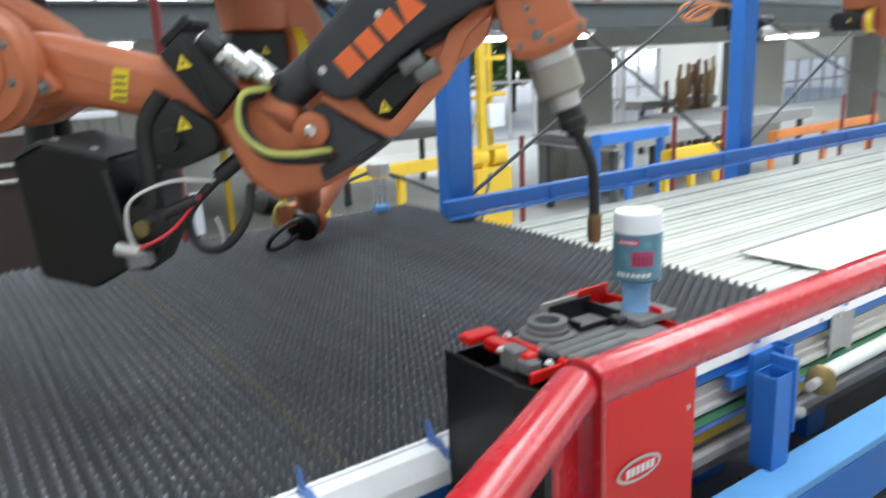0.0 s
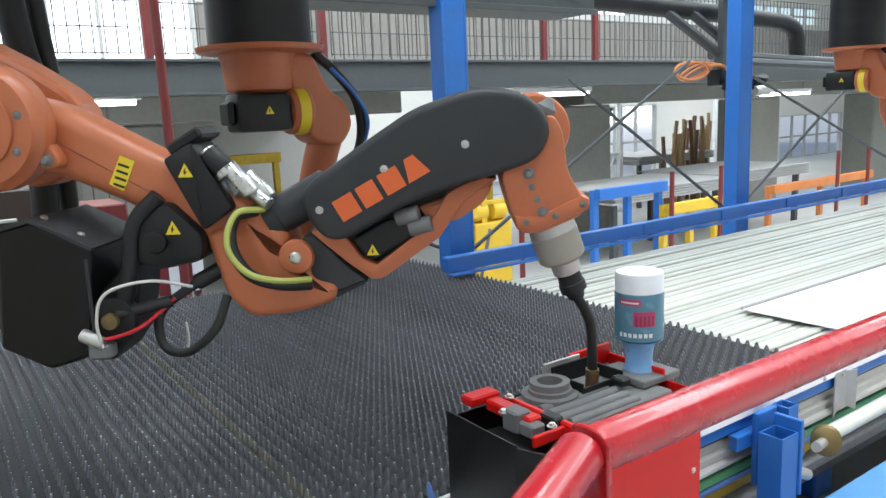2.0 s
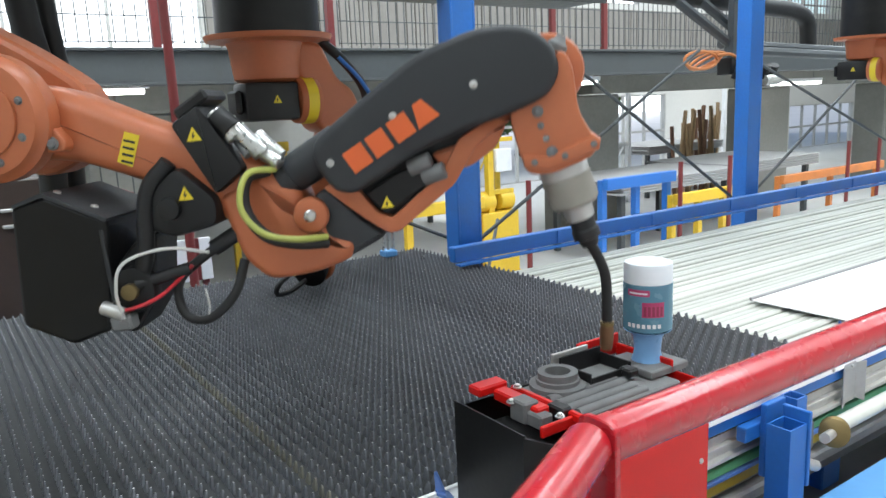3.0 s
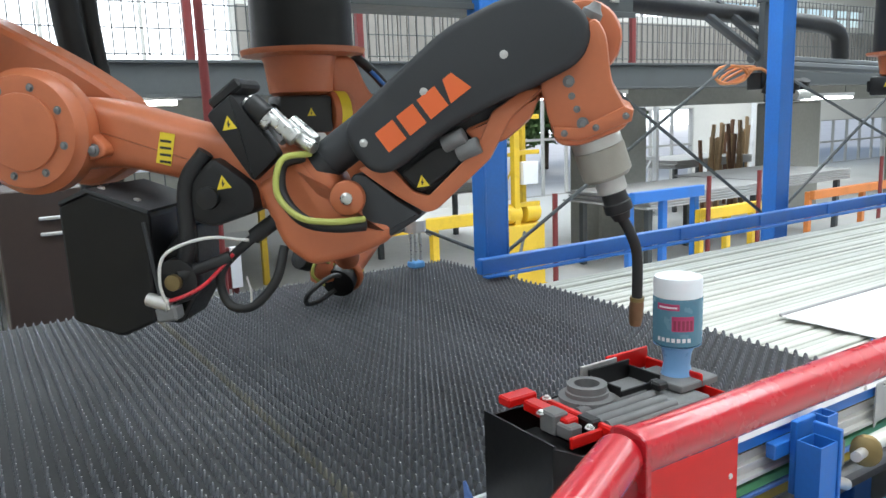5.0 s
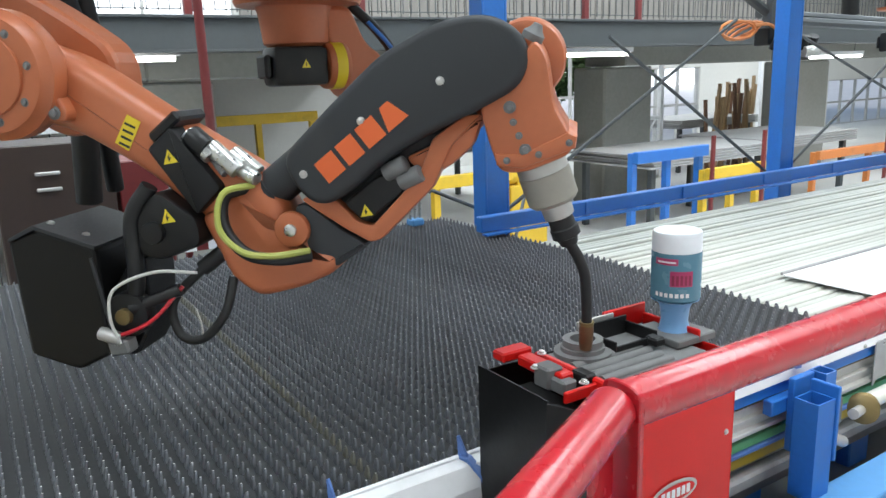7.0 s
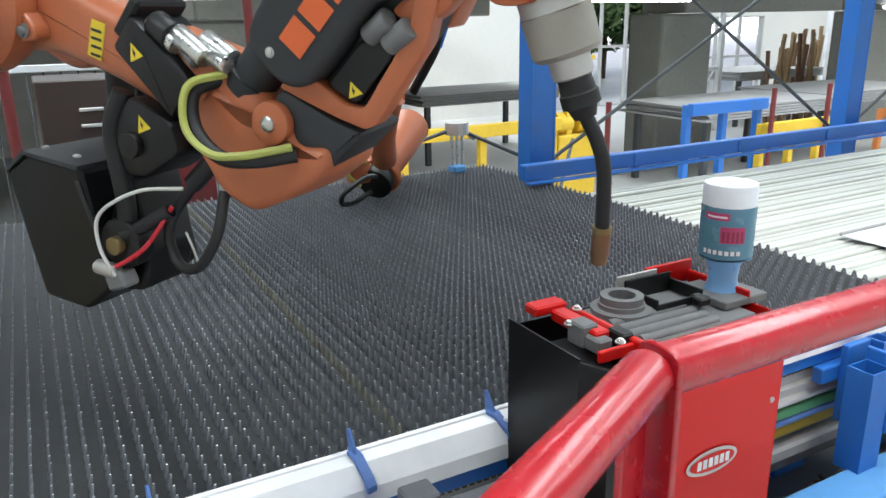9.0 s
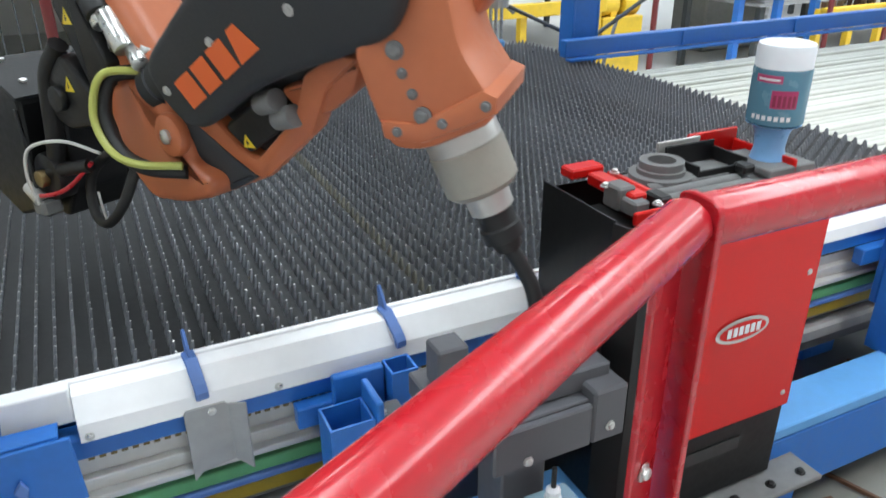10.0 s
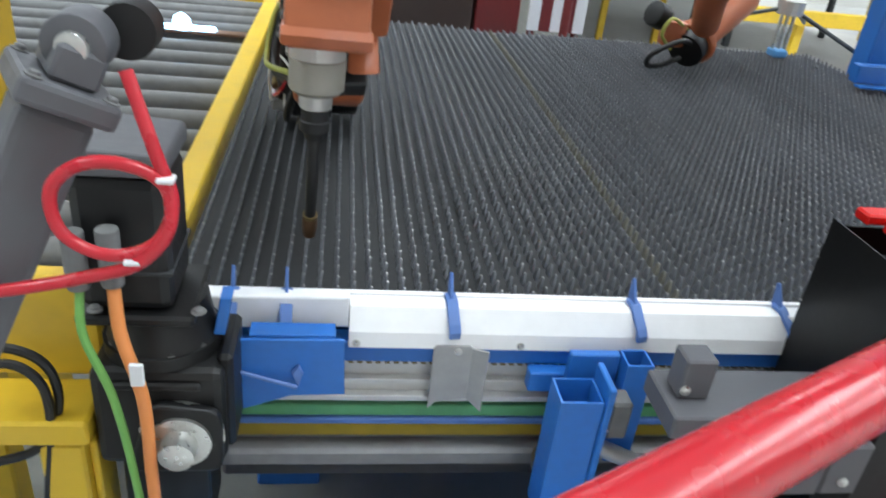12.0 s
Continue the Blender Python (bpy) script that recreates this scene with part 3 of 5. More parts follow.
def tooth_bar(x, shift):
    """One serrated bar: a low web with a leaning, curved blade at each pitch, its tip ground flat."""
    vs, fs, worn = [], [], []
    n = int((TY1 - TY0) / PITCH_Y) - 1
    for i in range(n):
        y = TY0 + 0.012 + (i + shift) * PITCH_Y
        z = TZ + sag(x, y) - 0.003
        h = 0.0225 * (0.93 + 0.14 * noise.random())
        lean = 0.0035 + 0.002 * noise.random()
        b = len(vs)
        for hw, th, dz, dx, dy in ((0.0088, 0.0026, 0.0, 0.0, 0.0), (0.0066, 0.0022, 0.45, 0.35, 0.0008), (0.0038, 0.0018, 0.85, 0.8, 0.0022), (0.0014, 0.0014, 1.0, 1.0, 0.0030)):
            cx, cy, cz = x + lean * dx, y + dy, z + h * dz
            vs += [(cx - th, cy - hw, cz), (cx + th, cy - hw, cz), (cx + th, cy + hw, cz), (cx - th, cy + hw, cz)]
        for r in range(3):
            for k in range(4):
                j = (k + 1) % 4
                fs.append((b + 4 * r + k, b + 4 * r + j, b + 4 * r + 4 + j, b + 4 * r + 4 + k))
                worn.append(0)
        fs.append((b + 12, b + 13, b + 14, b + 15))
        worn.append(1)
        if i % 4 == 0:
            q = len(vs)
            y2 = y + 4 * PITCH_Y
            z2 = TZ + sag(x, y2) - 0.003
            vs += [(x - 0.003, y, z), (x, y, z + 0.0032), (x + 0.003, y, z), (x - 0.003, y2, z2), (x, y2, z2 + 0.0032), (x + 0.003, y2, z2)]
            fs += [(q, q + 3, q + 4, q + 1), (q + 1, q + 4, q + 5, q + 2)]
            worn += [0, 0]
    me = bpy.data.meshes.new("tooth_bar")
    me.from_pydata(vs, [], fs)
    me.materials.append(BRASS_ROW if 0.60 < x < 0.625 else MATTING)
    me.materials.append(WORN_GLINT_TIP)
    for f, k in zip(me.polygons, worn):
        f.material_index = k
    ob = new("tooth_bar", me)
    ob.parent = table


for i in range(int((TX1 - TX0) / PITCH_X)):
    tooth_bar(TX0 + 0.01 + i * PITCH_X, 0.5 * (i % 2))

# ---- pale run-out deck ----
pale = thing("runout_deck", "pale slatted run-out deck beside the toothed table", "deck")
for i in range(44):
    y = -0.0 + i * 0.0310
    dz = 0.002 * math.sin(i * 2.4)
    part("slat", box(TX1 + 0.03, y + 0.002, 0.838, 9.0, y + 0.0285, 0.853 + dz + (0 if i % 5 else 0.007), 0.004), DECK, pale)
part("under_tray", box(TX1 + 0.03, 0.0, 0.80, 9.0, 1.38, 0.834, 0.002), MID_GREY, pale)
for x in (2.2, 4.5, 7.5):
    for y in (0.1, 1.2):
        part("leg", box(x, y, HALL, x + 0.1, y + 0.1, 0.798, 0.004), BLUE, pale)
sheet = thing("profile_sheet", "loose pale profiled sheet lying on the deck", "sheet")
part("sheet", box(2.3, 0.10, 0.867, 4.6, 0.42, 0.871, 0.001), WHITE, sheet)
part("fold", box(2.3, 0.4205, 0.867, 4.6, 0.43, 0.878, 0.002), MID_GREY, sheet)

# ---- front edge of the line ----
edge = thing("edge_strip", "white painted edge strip along the table front", "edge strip")
part("thin_cover", prism([(-0.11, 0.925), (0.088, 0.928), (0.088, 0.878), (-0.11, 0.872)], -0.052, -0.03, 0.003), WHITE, edge)
sb = bmesh.new()
prof = [(-0.020, 0.922), (-0.050, 0.914), (-0.066, 0.880), (-0.068, 0.855), (-0.060, 0.853), (-0.055, 0.88), (-0.042, 0.905), (-0.020, 0.914)]
a = [sb.verts.new((0.089, y, z)) for y, z in prof]
b = [sb.verts.new((3.6, y, z)) for y, z in prof]
for k in range(len(prof)):
    j = (k + 1) % len(prof)
    sb.faces.new((a[k], a[j], b[j], b[k]))
sb.faces.new(a), sb.faces.new(b)
part("folded_cover", sb, WHITE, edge)
for x in (0.10, 0.34, 0.60, 0.86, 1.4, 1.9):
    part("cover_screw", bolt((x, -0.0675, 0.862), (0, -1, 0), 0.004, 0.004), STEEL, edge)
part("rear_lip", box(-0.11, -0.03, 0.915, 3.6, -0.021, 0.9235, 0.001), WHITE, edge)

for k, x in enumerate((-0.073, 0.0, 0.233, 0.510, 0.745, 1.30, 1.62, 2.0)):
    tb = thing("stop_tab", "small worn blue folded plate with a pointed fin", "stop plate", pose(x, -0.03, 0.9, 0, 0, (-3, 2, 8, 14, 30, 10, -6, 8)[k]), "stop plates")
    fold = prism([(-0.047, -0.022), (-0.047, -0.012), (-0.040, -0.002), (-0.014, 0.024), (0.002, 0.027), (0.002, 0.021), (-0.012, 0.017), (-0.036, -0.006), (-0.042, -0.022)], -0.0085, 0.0085, 0.001, 1)
    bmesh.ops.transform(fold, matrix=pose(0, 0, 0, 0, 0, 90), verts=fold.verts)
    part("plate", fold, TAB_BLUE, tb)
    fin = prism([(0.006, 0.018), (0.008, 0.058), (0.004, 0.060), (0.000, 0.052), (-0.012, 0.024), (-0.010, 0.018)], -0.0022, 0.0022, 0.0006, 1)
    bmesh.ops.transform(fin, matrix=pose(0, 0, 0, 0, 0, 90), verts=fin.verts)
    part("fin", fin, TAB_BLUE, tb)

rail = thing("front_rail", "blue steel front rail with a toothed chain guide under it", "rail")
part("rail", box(-0.1, -0.058, 0.822, 3.6, -0.022, 0.8545, 0.002), BLUE, rail)
ch = bmesh.new()
for i in range(260):
    x = 0.09 + i * 0.0135
    box(x, -0.05, 0.813, x + 0.008, -0.03, 0.8215, 0, bm=ch)
part("chain", ch, BRASS, rail)
guide = thing("guide_profile", "grey aluminium guide profile along the line", "profile")
for y, z0, z1 in ((-0.040, 0.785, 0.812), (-0.052, 0.778, 0.785), (-0.046, 0.760, 0.778), (-0.060, 0.750, 0.760), (-0.03, 0.735, 0.75)):
    part("fold", box(-0.10, y, z0, 3.6, 0.0, z1, 0.001), PALE_ALU, guide)
for nm, lab, z0, z1, y, m in (("green_belt", "green drive belt along the line", 0.712, 0.734, -0.05, GREEN), ("blue_strip", "pale blue strip under the green belt", 0.700, 0.711, -0.056, TAB_BLUE), ("yellow_belt", "ochre yellow belt along the line", 0.672, 0.699, -0.05, OCHRE)):
    t = thing(nm, lab, "belt")
    part("belt", box(-0.10, y, z0, 3.6, 0.02, z1, 0.002), m, t)
trough = thing("lower_trough", "dusty grey steel trough under the belts", "trough")
for z0, z1, y in ((0.645, 0.671, -0.03), (0.61, 0.644, -0.055), (0.575, 0.609, -0.04)):
    part("fold", box(-0.10, y, z0, 3.6, 0.03, z1, 0.006), CAST if z0 != 0.61 else MID_GREY, trough)
beam = thing("base_beam", "base beam of the line, light blue on top, darker blue at its sides", "beam")
# Top face lighter blue than the front and back faces.
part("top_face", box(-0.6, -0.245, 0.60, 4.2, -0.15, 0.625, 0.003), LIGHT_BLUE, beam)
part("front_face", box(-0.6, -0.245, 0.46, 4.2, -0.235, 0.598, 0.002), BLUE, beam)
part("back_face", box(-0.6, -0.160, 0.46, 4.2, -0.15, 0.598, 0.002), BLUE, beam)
for x in (-0.4, 1.0, 2.2, 3.6):
    part("leg", box(x, -0.23, HALL, x + 0.1, -0.162, 0.597, 0.003), BLUE, beam)
plinth = tagged(part("plinth", box(-1.2, -0.62, HALL, 5.0, 0.6, 0.36, 0.02), CONCRETE), "dirty grey concrete plinth under the line", "plinth", kind="structure")
scrap = tagged(new("scrap_litter"), "scrap offcuts and dirt littering the plinth", "scrap", kind="stuff")
rnd = random.Random(5)
lit = bmesh.new()
for k in range(90):
    x, y = rnd.uniform(0.7, 2.4), rnd.uniform(-0.45, 0.05)
    l = rnd.uniform(0.015, 0.09)
    box(-l, -0.004, 0, l, 0.004, rnd.uniform(0.003, 0.008), 0, m=pose(x, y, 0.3605 + rnd.uniform(0, 0.01), rnd.uniform(-4, 4), 0, rnd.uniform(0, 180)), bm=lit)
part("scraps", lit, RUST, scrap)


def square_tube(x0, y0, x1, y1, z0, z1, t=0.0035):
    """An upright hollow square tube."""
    out = bmesh.new()
    rings = []
    for d, z in ((0, z0), (0, z1), (t, z1), (t, z0)):
        rings.append([out.verts.new(p) for p in ((x0 + d, y0 + d, z), (x1 - d, y0 + d, z), (x1 - d, y1 - d, z), (x0 + d, y1 - d, z))])
    for a, b in zip(rings, rings[1:] + rings[:1]):
        for k in range(4):
            out.faces.new((a[k], a[(k + 1) % 4], b[(k + 1) % 4], b[k]))
    return out


def blue_bracket(x):
    b = thing("tube_bracket", "blue square tube bracket clamping a roller shaft", "bracket", pose(x, 0, 0), "blue brackets")
    part("front_tube", square_tube(0, -0.175, 0.062, -0.12, 0.62, 0.846), BLUE, b)
    part("clamp_plate", box(0.064, -0.18, 0.70, 0.074, -0.115, 0.872, 0.002), BLUE, b)
    part("back_plate", box(0.03, -0.1, 0.70, 0.105, -0.085, 0.872, 0.002), BLUE, b)
    part("rear_tube", square_tube(0.107, -0.125, 0.147, -0.085, 0.69, 0.872), BLUE, b)
    part("clamp_block", box(0.080, -0.165, 0.77, 0.112, -0.127, 0.835, 0.004), CAST, b)
    part("shaft", rod((0.076, -0.15, 0.745), (0.150, -0.15, 0.71), 0.013, seg=14), ALU, b, smooth=True)
    for z in (0.80, 0.855):
        part("bolt", bolt((0.0745, -0.165, z - 0.01), (1, 0, 0), 0.005, 0.007), STEEL, b)
    part("arm", box(-0.02, -0.084, 0.79, 0.15, -0.06, 0.825, 0.002), BLUE, b)
    return b


bb = blue_bracket(0.378)
copy_thing(bb, pose(1.535, 0, 0.0))
copy_thing(bb, pose(2.75, 0, 0.0))
for x in (0.212, 1.95, 2.4):
    g = thing("grey_bracket", "grey folded sheet bracket on the front rail", "bracket", pose(x, -0.062, 0), "grey brackets")
    part("plate", prism([(0.0, 0.745), (0.012, 0.757), (0.058, 0.764), (0.058, 0.857), (0.054, 0.862), (0.004, 0.862), (0.0, 0.857)], -0.008, -0.004, 0.001, 1), MID_GREY, g)
    fl = prism([(0.0, 0.764), (0.026, 0.752), (0.026, 0.862), (0.0, 0.857)], -0.002, 0.002, 0.0006, 1)
    bmesh.ops.transform(fl, matrix=pose(0.0585, -0.006, 0, 0, 0, -38), verts=fl.verts)
    part("flange", fl, MID_GREY, g)
    part("screw", bolt((0.036, -0.008, 0.852), (0, -1, 0), 0.004, 0.004), STEEL, g)
plate = thing("side_plate", "blue painted folded side plate with a lever", "plate")
part("plate", prism([(-0.062, 0.892), (0.082, 0.894), (0.086, 0.80), (0.012, 0.797), (-0.055, 0.772)], -0.106, -0.1, 0.002), BLUE, plate)
part("top_fold", box(-0.045, -0.1, 0.893, 0.07, -0.07, 0.897, 0.001), BLUE, plate)
part("lug", prism([(0.012, 0.842), (0.022, 0.856), (0.028, 0.842), (0.022, 0.818)], -0.114, -0.107, 0.002), TAB_BLUE, plate)
part("lever", rod((-0.058, -0.112, 0.843), (0.02, -0.118, 0.822), 0.003, seg=8), TAB_BLUE, plate)
rb = thing("shaft_roller", "old brass guide roller on a thin shaft", "roller")
part("shaft", rod((1.70, -0.16, 0.775), (1.79, -0.13, 0.75), 0.012, seg=12), ALU, rb, smooth=True)
part("roller", lathe([(0, 0.02), (0.006, 0.034), (0.012, 0.028), (0.05, 0.028), (0.056, 0.034), (0.066, 0.03), (0.07, 0.014)], (1.78, -0.14, 0.755), (1.84, -0.11, 0.738), 20), BRASS, rb, smooth=True)
rb2 = thing("shaft_roller", "old brass guide roller beside the yellow belt", "roller")
part("roller", lathe([(0, 0.012), (0.004, 0.02), (0.03, 0.02), (0.034, 0.01)], (0.385, -0.09, 0.66), (0.43, -0.1, 0.66), 16), BRASS, rb2, smooth=True)
shaft = thing("drive_shaft", "pale dusty drive shaft along the line", "shaft")
part("shaft", rod((1.86, -0.10, 0.735), (4.0, -0.08, 0.735), 0.02, seg=16), DECK, shaft, smooth=True)

# ---- red fence ----
fence = thing("red_fence", "glossy red tube fence with flat bar posts", "fence")
C0, L1, R1 = Vector((0.655, -0.457, 1.193)), Vector((-0.352, -0.970, 1.193)), Vector((3.4, -0.462, 1.195))
part("top_tube", rod(C0 - (C0 - L1).normalized() * 0.0, L1, 0.0265, seg=32), RED, fence, smooth=True)
part("top_tube", rod(C0 + Vector((0.0225, 0, 0)), R1, 0.0265, seg=32), RED, fence, smooth=True)
cap = prism(rounded([(-0.0275, -0.40), (0.0275, -0.40), (0.0275, 0.0), (0.0275, 0.0275), (-0.0275, 0.0275), (-0.0275, 0.0)], 0.024, 5), -0.004, 0.004, 0.0015, 1)
bmesh.ops.transform(cap, matrix=pose(C0.x + 0.018, C0.y, C0.z, 0, 0, 90), verts=cap.verts)
part("corner_post", cap, RED, fence)
dl = (L1 - C0).normalized()
pl = bmesh.new()
box(0.0, -0.004, -0.85, 0.062, 0.004, -0.02, 0.002, m=Matrix.Translation(C0) @ pose(0, 0, 0, 0, 0, math.degrees(math.atan2(dl.y, dl.x))), bm=pl)
part("flat_bar", pl, RED, fence)
pr = box(0.026, -0.459, 0.36, 0.030 + 0.0, -0.410, 1.19, 0.001, m=pose(C0.x, 0, 0))
part("flat_bar", pr, RED, fence)
part("bolt", bolt(C0 + dl * 0.035 + Vector((0.0, -0.006, -0.265)), (0.4, -0.9, 0), 0.0075, 0.008), STEEL, fence)
part("foot_plate", box(C0.x - 0.08, C0.y - 0.05, 0.3605, C0.x + 0.08, C0.y + 0.05, 0.372, 0.002), RED, fence)
for x in (2.0, 3.38):
    part("post", box(x, -0.485, 0.3605, x + 0.008, -0.439, 1.18, 0.001), RED, fence)
part("post", rod(L1 + Vector((0, 0, -0.01)), (L1.x, L1.y, HALL + 0.001), 0.0265, seg=20), RED, fence, smooth=True)
low = C0 + Vector((0.02, -0.01, -0.72))
part("mid_tube", rod(low, low + Vector((2.7, 0, 0)), 0.02, seg=20), RED, fence, smooth=True)

# ---- torch cleaning station ----
st = thing("torch_cleaning_station", "red and black torch cleaning station with a bottle holder", "cleaning station")
X0, X1, Y0, Y1, Z0, Z1 = 0.757, 1.125, -0.262, -0.065, 0.562, 1.092
shell = bmesh.new()
prism([(X0, Z0), (X0 + 0.001, Z1), (X0 + 0.004, Z1), (X0 + 0.004, Z0)], Y0 + 0.03, Y1, 0, bm=shell)
box(X0 + 0.004, Y1 - 0.004, Z0, X1, Y1, Z1 - 0.01, 0.001, bm=shell)
box(X0 + 0.03, Y0, Z0, 0.852, Y0 + 0.004, Z1 - 0.012, 0.001, bm=shell)
part("black_shell", shell, BLACK_STEEL, st)
cf = bmesh.new()
vq = [cf.verts.new(p) for p in ((X0, Y0 + 0.03, Z0), (X0 + 0.03, Y0, Z0), (X0 + 0.03, Y0, Z1 - 0.012), (X0, Y0 + 0.03, Z1 - 0.004))]
f = cf.faces.new(vq)
ex = bmesh.ops.extrude_face_region(cf, geom=[f])
bmesh.ops.translate(cf, vec=(0.003, 0.003, 0), verts=[g for g in ex["geom"] if isinstance(g, bmesh.types.BMVert)])
part("chamfer_panel", cf, BLACK_STEEL, st)
part("front_panel", box(0.853, Y0 - 0.006, 0.705, X1, Y0 + 0.002, Z1 - 0.004, 0.002), RED_FLAT, st, "red powder-coated front panel")
part("side_fold", box(X1 + 0.001, Y0 - 0.004, 0.705, X1 + 0.004, Y1, Z1 - 0.004, 0.001), RED_FLAT, st)
part("lower_panel", box(0.853, Y0 - 0.002, Z0 + 0.002, X1 - 0.004, Y0 + 0.02, 0.703, 0.002), BLACK_STEEL, st)
part("vent_slot", box(0.905, Y0 - 0.0045, 0.648, 1.03, Y0 - 0.0025, 0.672, 0.0), INK, st)
ov = bmesh.new()
bmesh.ops.create_circle(ov, cap_ends=True, segments=32, radius=1, matrix=Matrix.Translation((0.985, Y0 - 0.0085, 0.888)) @ pose(0, 0, 0, 90, 0, 0) @ Matrix.Diagonal((0.053, 0.021, 1, 1)))
badge = part("badge", ov, ALU, st)
ov = bmesh.new()
bmesh.ops.create_circle(ov, cap_ends=True, segments=32, radius=1, matrix=Matrix.Translation((0.985, Y0 - 0.0095, 0.888)) @ pose(0, 0, 0, 90, 0, 0) @ Matrix.Diagonal((0.046, 0.015, 1, 1)))
part("badge_field", ov, RED_FLAT, badge)
for k in range(6):
    part("badge_bar", box(0.953 + k * 0.0115, Y0 - 0.0108, 0.881, 0.961 + k * 0.0115, Y0 - 0.0102, 0.896, 0), INK_WHITE, badge)
for p in ((1.108, 0.955), (1.108, 0.735), (0.868, 0.735)):
    part("screw", bolt((p[0], Y0 - 0.006, p[1]), (0, -1, 0), 0.0035, 0.003), STEEL, st)
part("base_plate", box(0.72, Y0 - 0.05, Z0 - 0.012, 1.20, Y1 + 0.02, Z0 - 0.002, 0.002), CAST, st)
for x in (0.78, 1.02, 1.1, 1.17):
    part("plate_bolt", bolt((x, Y0 - 0.028, Z0 - 0.002), (0, 0, 1), 0.006, 0.008), BLACK, st)
for x in (0.74, 1.14):
    part("foot", box(x, Y0 - 0.02, 0.3605, x + 0.04, Y1 - 0.02, Z0 - 0.0125, 0.002), BLUE, st)
# working head on top
part("head_plate", box(0.862, -0.228, 1.068, X1 - 0.02, -0.078, 1.085, 0.003), CAST, st)
for k in range(4):
    part("head_rib", rod((0.88, -0.215 + k * 0.022, 1.084), (1.03, -0.215 + k * 0.022, 1.084), 0.009, seg=12), CAST, st, smooth=True)
part("reamer_ring", lathe([(0, 0.047), (0.008, 0.047), (0.009, 0.036), (0.016, 0.036), (0.017, 0.033), (0.028, 0.033), (0.028, 0.021), (0.012, 0.02)], (0.93, -0.118, 1.086), (0.93, -0.118, 1.2), 32), CAST, st, smooth=True)
# Near-black disc puts the dark depth of the bore into colour.
part("reamer_bore", rod((0.93, -0.118, 1.098), (0.93, -0.118, 1.0985), 0.0195, seg=24), INK, st)
part("spray_trough", box(0.972, -0.150, 1.062, 1.062, -0.085, 1.066, 0.001), INK, st)
tr = bmesh.new()
for a in ((0.968, -0.084, 1.064, 1.066, -0.080, 1.118), (0.968, -0.155, 1.086, 0.972, -0.084, 1.108), (1.062, -0.155, 1.086, 1.066, -0.084, 1.108), (0.972, -0.155, 1.086, 1.062, -0.151, 1.100)):
    box(*a, 0.001, bm=tr)
part("trough_wall", tr, BLACK, st)
part("trough_edge", box(0.955, -0.079, 1.086, 1.04, -0.074, 1.125, 0.001), ALU, st)
part("back_guard", box(1.02, -0.073, 1.088, X1, -0.068, 1.128, 0.002), RED_FLAT, st)
part("side_guard", box(X1 - 0.01, -0.20, 1.088, X1 - 0.004, -0.074, 1.11, 0.002), RED_FLAT, st)
part("bottle_tray", prism(rounded([(1.065, 1.0865), (1.16, 1.0865), (1.16, 1.1), (1.065, 1.1)], 0.003, 2), -0.20, -0.10, 0.002, 1), CAST, st)
part("hose_clip", box(1.028, -0.185, 1.094, 1.052, -0.165, 1.108, 0.003), BLACK, st)
part("hose_clip", box(1.04, -0.163, 1.094, 1.06, -0.15, 1.104, 0.003), BLACK, st)
# wire cutter block
cut = part("cutter_frame", box(0.79, -0.235, 1.078, 0.862, -0.228, 1.096, 0.002), RED_FLAT, st)
part("cutter_bar", box(0.812, -0.20, 1.088, 0.838, -0.095, 1.106, 0.003), RED_FLAT, st)
part("cutter_tip", box(0.786, -0.094, 1.096, 0.845, -0.064, 1.112, 0.003), RED_FLAT, st)
part("cutter_rail", box(0.85, -0.262, 1.086, 0.862, -0.09, 1.101, 0.003), RED_FLAT, st)
for k, (x, y, w) in enumerate(((0.80, -0.185, 0.03), (0.838, -0.225, 0.022), (0.805, -0.215, 0.026), (0.842, -0.175, 0.018))):
    part("cutter_jaw", box(x, y, 1.078, x + w, y + 0.035, 1.112 - 0.006 * k, 0.003), BLACK if k % 2 else CAST, st)
for p in ((0.8, -0.155), (0.846, -0.115), (0.82, -0.24)):
    part("cutter_screw", bolt((p[0], p[1], 1.106), (0, 0, 1), 0.005, 0.006), STEEL, st)
part("inner_floor", box(X0 + 0.005, Y0 + 0.031, 1.03, 0.861, Y1 - 0.005, 1.04, 0.001), INK, st)

# ---- bottle ----
bottle = thing("fluid_bottle", "upturned blue translucent fluid bottle with a printed label", "bottle", pose(1.112, -0.150, 1.0))
part("neck", lathe([(0.088, 0.029), (0.094, 0.031), (0.102, 0.026), (0.118, 0.0225), (0.14, 0.025), (0.152, 0.030), (0.156, 0.0405)], (0, 0, 0), (0, 0, 1), 32), BOTTLE, bottle, "clear blue plastic neck", smooth=True)
part("body", lathe([(0.1565, 0.038), (0.160, 0.0415), (0.238, 0.0415), (0.240, 0.041)], (0, 0, 0), (0, 0, 1), 40), LIQUID, bottle, smooth=True)
part("base", lathe([(0.2405, 0.0405), (0.268, 0.041), (0.274, 0.0395), (0.276, 0.034), (0.273, 0.02)], (0, 0, 0), (0, 0, 1), 40), FROST, bottle, "frosted white upturned base", smooth=True)
A0 = math.degrees(math.atan2(-0.80, -0.98))


def wrap(bm, a0, a1, z0, z1, r):
    n = 8
    for i in range(n):
        p, q = radians(A0 + a0 + (a1 - a0) * i / n), radians(A0 + a0 + (a1 - a0) * (i + 1) / n)
        bm.faces.new([bm.verts.new((r * math.cos(t), r * math.sin(t), z)) for t, z in ((p, z0), (q, z0), (q, z1), (p, z1))])
    return bm


